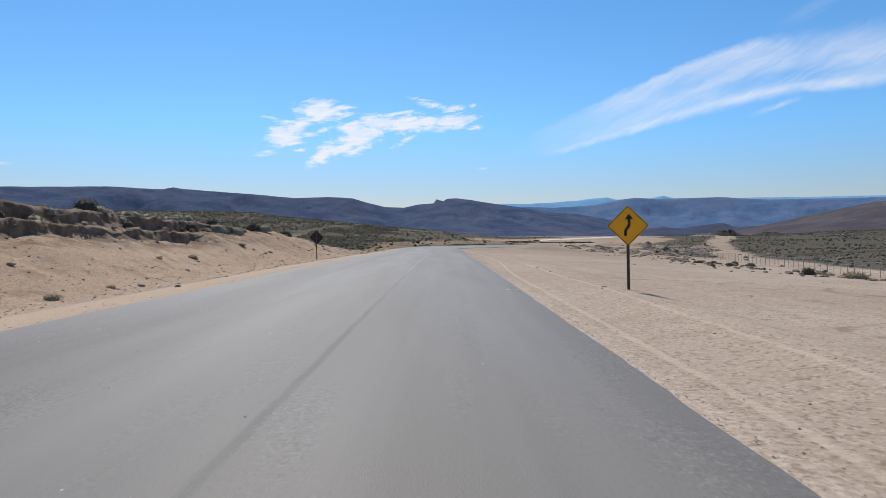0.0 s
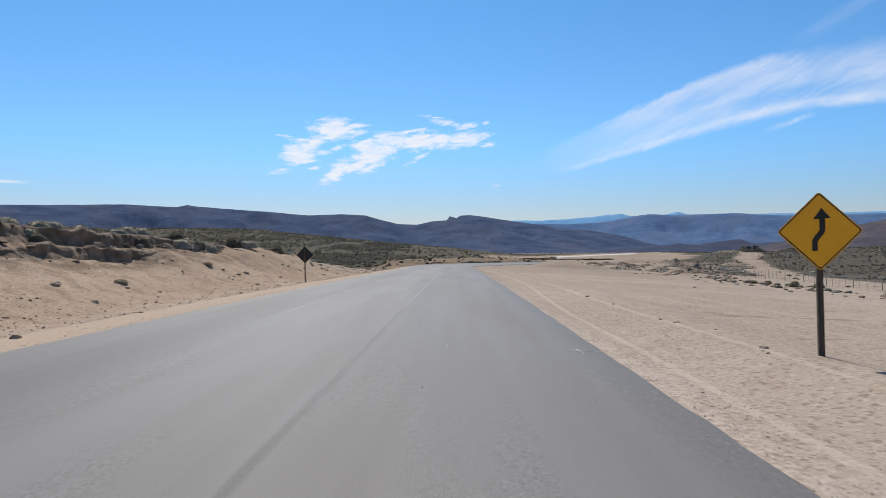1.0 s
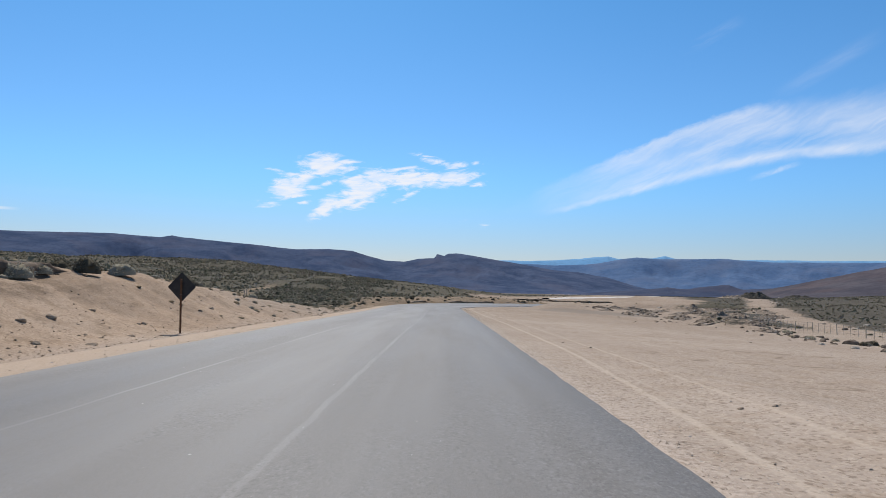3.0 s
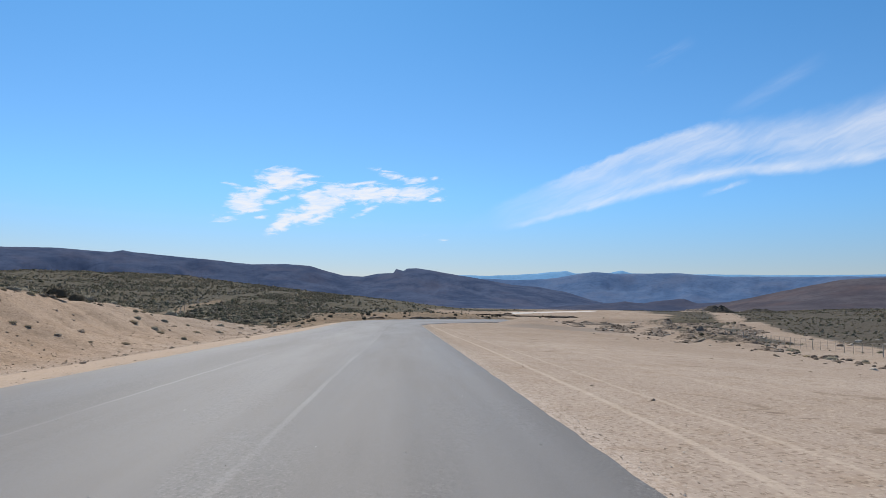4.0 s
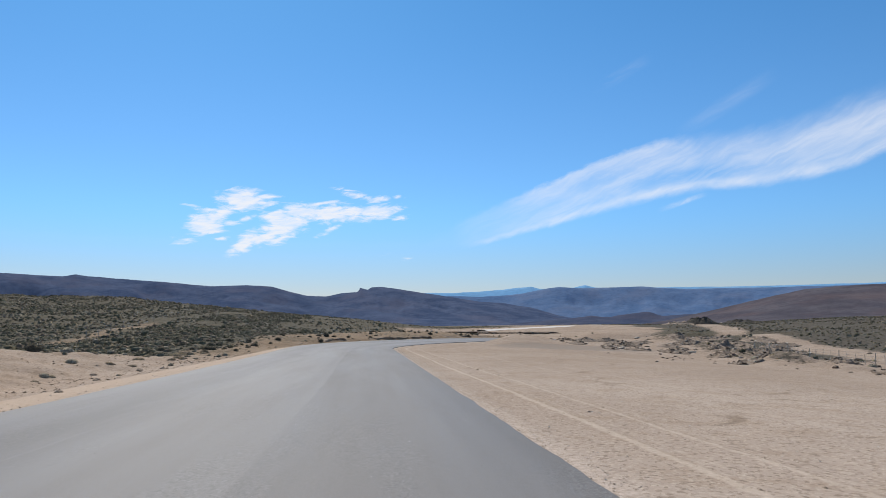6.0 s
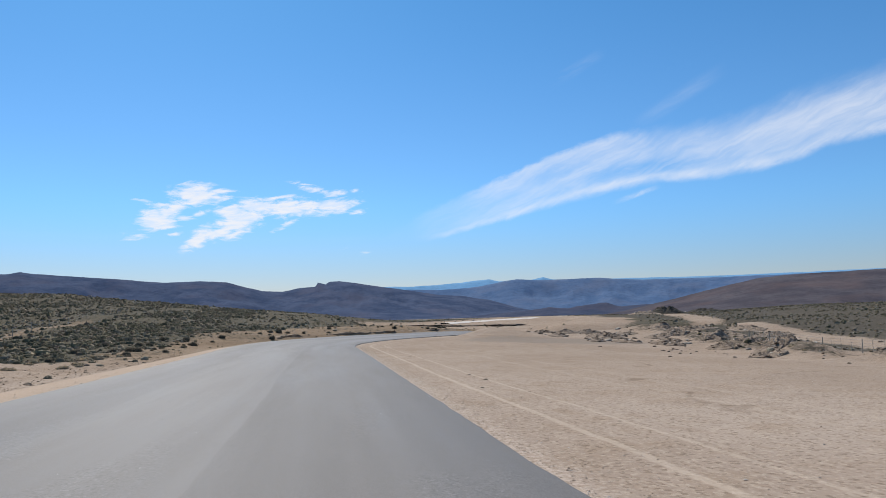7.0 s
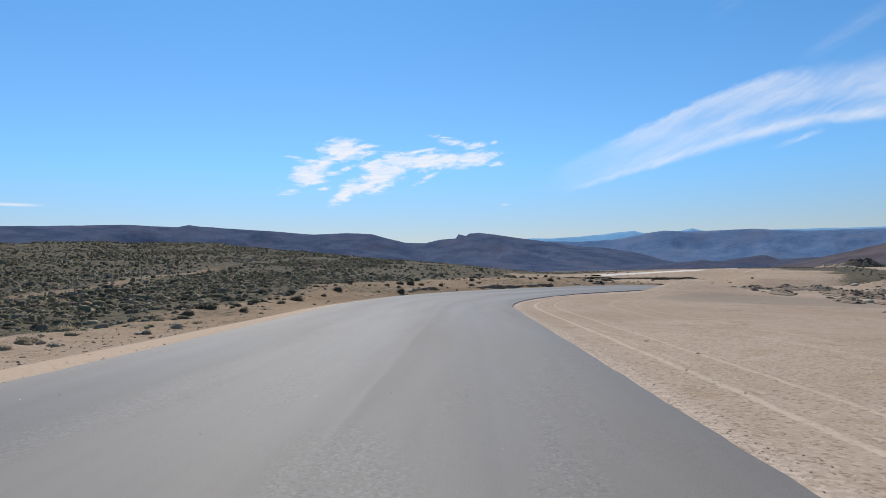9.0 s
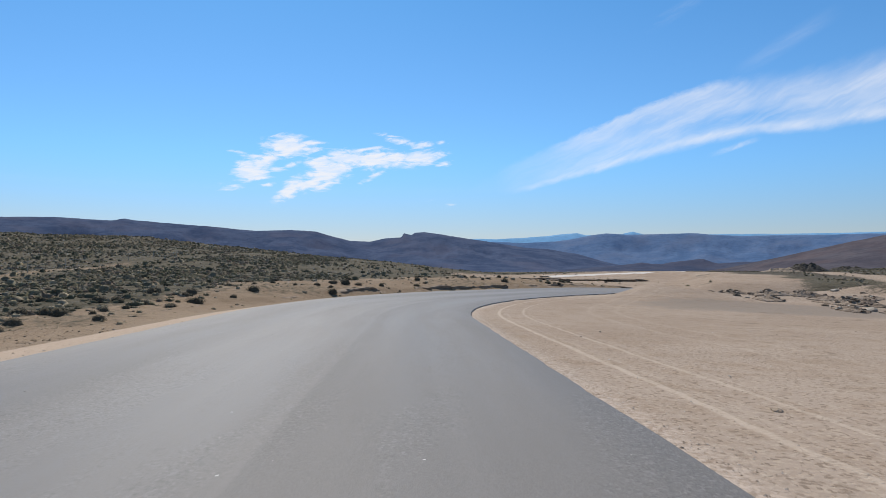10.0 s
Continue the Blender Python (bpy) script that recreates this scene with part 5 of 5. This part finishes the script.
def clump(seed, rings=3, around=6):
    """A lumpy low dome with a ragged skin: verts, triangles, tint share."""
    r = np.random.RandomState(seed)
    v = []
    for i in range(rings):
        q = i / rings
        for j in range(around):
            a = 2 * np.pi * (j + 0.5 * (i % 2)) / around
            k = r.uniform(0.72, 1.25)
            v.append((0.5 * math.cos(a) * math.cos(q * 1.5) * k, 0.5 * math.sin(a) * math.cos(q * 1.5) * k, 0.46 * math.sin(q * 1.5) * r.uniform(0.75, 1.3)))
    v.append((0, 0, 0.46 * r.uniform(0.8, 1.15)))
    f = []
    for i in range(rings - 1):
        for j in range(around):
            a, b = i * around + j, i * around + (j + 1) % around
            c, e = a + around, b + around
            f += [(a, b, e), (a, e, c)]
    f += [((rings - 1) * around + j, (rings - 1) * around + (j + 1) % around, rings * around) for j in range(around)]
    return np.array(v), np.array(f), r.uniform(0.7, 1.3, len(v))


def shrub(name, label, n, seed, dome, blade, wide, tint, category="shrub", group="shrubs along the bank", spread_out=0.8):
    """One shrub of unit width: crown of blades, a few woody stems."""
    thing = new(name)
    tagged(thing, label, category, group)
    v, f, k = tuft(n, seed, dome, blade, wide, spread_out)
    if category in ("shrub", "grass tuft"):
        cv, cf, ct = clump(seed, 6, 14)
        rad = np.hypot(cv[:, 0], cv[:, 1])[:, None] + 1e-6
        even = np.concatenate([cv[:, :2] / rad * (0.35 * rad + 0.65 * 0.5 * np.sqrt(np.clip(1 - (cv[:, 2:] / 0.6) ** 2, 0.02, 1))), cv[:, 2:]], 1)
        # inner clump tinted darker: shade inside the crown put into its colour
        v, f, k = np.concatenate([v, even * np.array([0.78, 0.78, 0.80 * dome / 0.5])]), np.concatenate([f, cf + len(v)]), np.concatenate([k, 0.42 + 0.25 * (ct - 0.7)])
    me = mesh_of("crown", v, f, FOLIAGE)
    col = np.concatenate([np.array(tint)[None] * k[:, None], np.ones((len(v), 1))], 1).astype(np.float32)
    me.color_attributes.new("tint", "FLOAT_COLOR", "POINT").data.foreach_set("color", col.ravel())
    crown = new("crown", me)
    crown.parent = thing
    bm = bmesh.new()
    r = random.Random(seed)
    for i in range(9):
        a = i * 0.7 + r.uniform(-0.3, 0.3)
        top = Vector((0.36 * math.cos(a), 0.36 * math.sin(a), dome * r.uniform(0.4, 0.8)))
        turn = top.to_track_quat("Z", "Y").to_matrix().to_4x4()
        bmesh.ops.create_cone(bm, cap_ends=False, segments=4, radius1=0.02, radius2=0.006, depth=top.length, matrix=Matrix.Translation(top / 2) @ turn)
    part("stems", bm, TWIG, thing, "grey woody stems")
    return thing


def place(kinds, x, y, size, sink=0.05, used=set()):
    ob = kinds[rng.randrange(len(kinds))]
    z = float(ground_z(x, y)) - sink * size
    m = pose(x, y, z, rng.uniform(-6, 6), rng.uniform(-6, 6), rng.uniform(0, 360)) @ Matrix.Diagonal((size * rng.uniform(0.85, 1.2), size, size * rng.uniform(0.8, 1.1), 1))
    if ob.name not in used:
        used.add(ob.name)
        ob.matrix_world = m
        return ob
    return copy_thing(ob, m)


CUSHION = [shrub("cushion_shrub", "grey green cushion shrub on the bank crest", 3600, 3 + k, 0.50, 0.034, 0.010, c) for k, c in enumerate([(0.54, 0.50, 0.40), (0.60, 0.55, 0.43), (0.42, 0.39, 0.30)])]
DARK = [shrub("dark_shrub", "dark olive rounded shrub on the bank crest", 3600, 13 + k, 0.50, 0.04, 0.009, c) for k, c in enumerate([(0.190, 0.168, 0.122), (0.235, 0.205, 0.152)])]
DRY = [shrub("dry_tuft", "dry straw coloured grass tuft in the sand", 1100, 23 + k, 0.26, 0.09, 0.010, c, "grass tuft", "dry tufts on the sand", 0.6) for k, c in enumerate([(0.62, 0.51, 0.35), (0.52, 0.43, 0.30)])]


def crest_x(y, back):
    return XC - HALF - 9.3 - back


for y, size, back, dark in ((27.0, 1.5, 0.6, 1), (31.5, 1.3, 0.7, 0), (36.0, 1.7, 1.2, 1), (38.5, 1.2, 0.2, 1), (41, 1.3, 1.0, 0), (47.8, 1.5, 0.2, 1), (49.2, 1.5, 1.5, 0), (50.8, 1.3, 1.4, 0), (53.9, 1.9, 0.3, 0),
                            (58.4, 1.9, 0.2, 0), (60.6, 1.4, 0.5, 0), (63.9, 1.4, 0.1, 1), (67.5, 1.5, 0.0, 0), (69.0, 1.2, 0.9, 0), (76.1, 1.3, 0.0, 1), (79, 1.1, 0.3, 1), (82, 1.0, 1.0, 0), (44.5, 1.2, 1.6, 0), (33.5, 1.0, 2.0, 0)):
    place(DARK if dark else CUSHION, crest_x(y, back - 0.2), y, size * 0.80, -0.06)
for x, y, size, dark in ((-21.4, 89.1, 1.9, 1), (-20.3, 95, 1.4, 1), (-19.5, 99.5, 1.1, 0), (-17.2, 119.2, 1.5, 1), (-15.5, 121.5, 1.2, 0), (-16.5, 124, 1.3, 0), (-17.6, 127.5, 1.2, 0), (-15.2, 129, 1.3, 1), (-16, 133, 1.2, 1),
                         (-15.4, 137, 1.3, 0), (-18.5, 131, 1.6, 0), (-14.8, 141, 1.0, 1), (-14.2, 146, 1.1, 1), (-19.6, 116, 1.2, 0), (-21, 121, 1.6, 1), (-22.5, 126, 1.7, 0)):
    place(DARK if dark else CUSHION, x, y, size * (0.85 if y < 100 else 0.55))
for k in range(34):
    y = rng.uniform(18, 62)
    e = float(lip_lower(np.array(y))) + rng.uniform(0.3, 4.5)
    place(CUSHION if rng.random() < 0.85 else DARK, XC - HALF - e, y, rng.uniform(0.45, 1.05), 0.02)
for k in range(70):
    y = rng.uniform(16, 112)
    x = crest_x(y, abs(rng.gauss(1.5, 2.2)) - 0.2)
    place(CUSHION if rng.random() < 0.8 else DARK, x, y, rng.uniform(0.4, 1.0))
for x, y, size in ((-14.2, 115.6, 1.1), (-13.2, 112, 0.9), (-12.6, 108, 0.7), (-14.6, 50.6, 0.8), (-13.6, 38, 0.7), (-11.2, 20, 0.55), (-11.4, 24, 0.5), (-13.4, 104, 0.9), (-12.2, 99, 0.6), (27.5, 47, 1.7), (28.5, 52, 1.2), (26.8, 44, 1.0)):
    place(DRY, x, y, size)
for k in range(46):
    y = rng.uniform(60, 128)
    x = XC - HALF - rng.uniform(2.6, 9)
    place(DRY if rng.random() < 0.75 else CUSHION, x, y, rng.uniform(0.25, 0.6))
for k in range(40):
    y = rng.uniform(36, 130)
    x = float(np.interp(y, [36, 60, 110, 140], [27, 27, 35, 43])) + rng.gauss(1.0, 1.6)
    place((DRY, CUSHION, DARK)[rng.randrange(3)], x, y, rng.uniform(0.35, 0.95))


# small shrubs dotted over the slope outside the bend
for k in range(100):
    q = rng.uniform(126, 205)
    x, y = (float(v) for v in road_xy(q, -(HALF + rng.uniform(3.0, 8.0) + 10 * rng.random() ** 2)))
    place(DARK if rng.random() < 0.7 else CUSHION, x, y, rng.uniform(0.3, 0.75))


# ---- scrubland: low bushes in their thousands ----
def bushes(name, label, pts, sizes, tints, blades, seed):
    """Many low bushes as one mesh: each a ragged clump with sprigs standing out of it."""
    kinds = []
    for k in range(8):
        cv, cf, ct = clump(seed + k, 3 if blades > 20 else 2, 6 if blades > 20 else 5)
        bv, bf, bt = tuft(blades, seed + k, 0.46, 0.14, 0.035 * (40 / blades) ** 0.5, 0.7)
        # light sprigs over darker clumps: lit tips and inner shade set by tint
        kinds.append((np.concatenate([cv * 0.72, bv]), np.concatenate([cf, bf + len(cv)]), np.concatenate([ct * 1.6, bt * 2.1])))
    V, F, C, at = [], [], [], 0
    r = np.random.RandomState(seed)
    kind = r.randint(0, 8, len(pts))
    for k in range(8):
        sel = np.where(kind == k)[0]
        v0, f0, t0 = kinds[k]
        a = r.uniform(0, 6.28, len(sel))
        c, sn = np.cos(a)[:, None], np.sin(a)[:, None]
        v = v0[None] * sizes[sel][:, None, None] * np.stack([np.ones(len(sel)), r.uniform(0.8, 1.2, len(sel)), r.uniform(0.65, 1.1, len(sel))], -1)[:, None]
        v = np.stack([v[..., 0] * c - v[..., 1] * sn, v[..., 0] * sn + v[..., 1] * c, v[..., 2]], -1) + pts[sel][:, None]
        V.append(v.reshape(-1, 3))
        F.append((f0[None] + (np.arange(len(sel)) * len(v0))[:, None, None]).reshape(-1, 3) + at)
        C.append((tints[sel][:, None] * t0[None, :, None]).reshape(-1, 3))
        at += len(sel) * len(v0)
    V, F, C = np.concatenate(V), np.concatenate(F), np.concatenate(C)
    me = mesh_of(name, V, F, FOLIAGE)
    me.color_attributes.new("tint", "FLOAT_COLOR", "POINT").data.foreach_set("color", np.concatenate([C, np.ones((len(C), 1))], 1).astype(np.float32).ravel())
    return tagged(new(name, me), label, "scrub", kind="stuff")


def field(n, x0, x1, y0, y1, keep, smin, smax, seed):
    """Places for bushes: thinned by keep(x, y) in 0..1, in loose patches."""
    r = np.random.RandomState(seed)
    x, y = r.uniform(x0, x1, n), r.uniform(y0, y1, n)
    patch = 0.55 + 0.9 * fbm(x * 0.07, y * 0.07, 3, seed)
    ok = r.uniform(0, 1, n) < keep(x, y) * np.clip(patch, 0.08, 1)
    x, y = x[ok], y[ok]
    z = ground_z(x, y) - 0.04
    size = r.uniform(smin, smax, len(x)) * (0.6 + 0.8 * r.uniform(0, 1, len(x)) ** 2)
    pal = np.array(GREENS * 4 + [(0.22, 0.185, 0.125)])
    tone = pal[r.randint(0, len(pal), len(x))] * r.uniform(0.75, 1.2, (len(x), 1)) * np.array((1.04, 1.0, 0.93))
    return np.stack([x, y, z], -1), size, tone


def left_keep(x, y):
    d, s = road_frame(x, y)
    e = -d - HALF
    ok = step(10, 15, e + 5 * step(100, 120, s) - 6 * step(135, 160, s) - 7 * step(165, 195, s) + 7 * fbm(x * 0.06, y * 0.06, 4, 41))
    ok = ok * (1 - 0.97 * np.exp(-((x - track_left_x(y)) / 2.6) ** 2) * step(138, 150, y))
    return np.where((d < 0) & (x < 60), ok * (1 - np.maximum(sand_belt(x, y), 0.8 * works(x, y))), 0)


def right_keep(x, y):
    ok = step(0, 6, x - np.interp(y, [40, 110, 140, 160, 185, 200, 260, 400], [30, 39, 47, 51, 55, 62, 82, 118]) + 14 * fbm(x * 0.06, y * 0.06, 4, 41))
    ok = ok * step(HALF + 0.8, HALF + 2, np.abs(road_frame(x, y)[0])) * (1 - sand_belt(x, y))
    return ok * (1 - 0.98 * np.exp(-((x - track_right_x(y)) / np.interp(y, [60, 200, 320], [3.7, 4.2, 5.5])) ** 4))


def strew(name, label, got, blades, seed):
    return bushes(name, label, *got, blades, seed)


strew("near_scrub", "low grey green scrub on dry soil", field(36000, -80, -8, 10, 200, left_keep, 0.32, 0.85, 201), 36, 301)
def verge_keep(x, y):
    d, s = road_frame(x, y)
    e = -d - HALF
    return np.where(d < 0, step(2.2, 4.5, e) * (1 - step(9, 15, e)) * step(96, 118, s) * (1 - step(200, 215, s)), 0)


places, widths, tones = field(16000, -60, 50, 70, 200, verge_keep, 0.14, 0.40, 211)
strew("verge_tufts", "small dry tufts dotted over the sandy slope", (places, widths, tones * 0.6 + np.array((0.10, 0.082, 0.055))), 26, 311)
strew("hill_scrub", "low grey green scrub covering the hill", field(150000, -330, -20, 60, 480, left_keep, 0.55, 1.4, 203), 10, 303)
strew("bend_scrub", "low scrub beyond the bend", field(8000, -60, 90, 165, 460, left_keep, 0.6, 1.3, 205), 14, 305)
strew("plain_scrub", "low grey scrub on the plain behind the fence", field(64000, 26, 330, 30, 480, right_keep, 0.45, 1.05, 207), 12, 307)


# ---- the road beyond the bend, and the eroded edges of the flat behind it ----
def far_strip(name, label, pts, wide, mat, thick=0.25):
    """A narrow road on its low bank."""
    pts = np.array(pts, float)
    t = np.linspace(0, len(pts) - 1, 60)
    c = np.stack([np.interp(t, np.arange(len(pts)), pts[:, k]) for k in range(3)], -1)
    g = np.gradient(c[:, :2], axis=0)
    nrm = np.stack([g[:, 1], -g[:, 0]], -1) / np.linalg.norm(g, axis=1)[:, None]
    v = []
    for o, dz in ((-wide / 2 - 2, -thick - 0.2), (-wide / 2, 0), (wide / 2, 0), (wide / 2 + 2, -thick - 0.2)):
        v.append(np.concatenate([c[:, :2] + nrm * o, c[:, 2:] + dz], 1))
    return tagged(new(name, mesh_of(name, np.stack(v, 1).reshape(-1, 3), grid_faces(60, 4), mat)), label, "road", kind="structure")


FAR_ROAD = material("far_road", plain_look((0.62, 0.58, 0.53), (0.70, 0.66, 0.61), 0.05), 0.8)
far_strip("road_far", "pale stretch of the road on a low bank", [(44, 333, 0.05), (52, 336, 0.35), (60, 340, 0.6), (80, 348, 1.25), (98, 354, 1.7)], 4.5, FAR_ROAD)
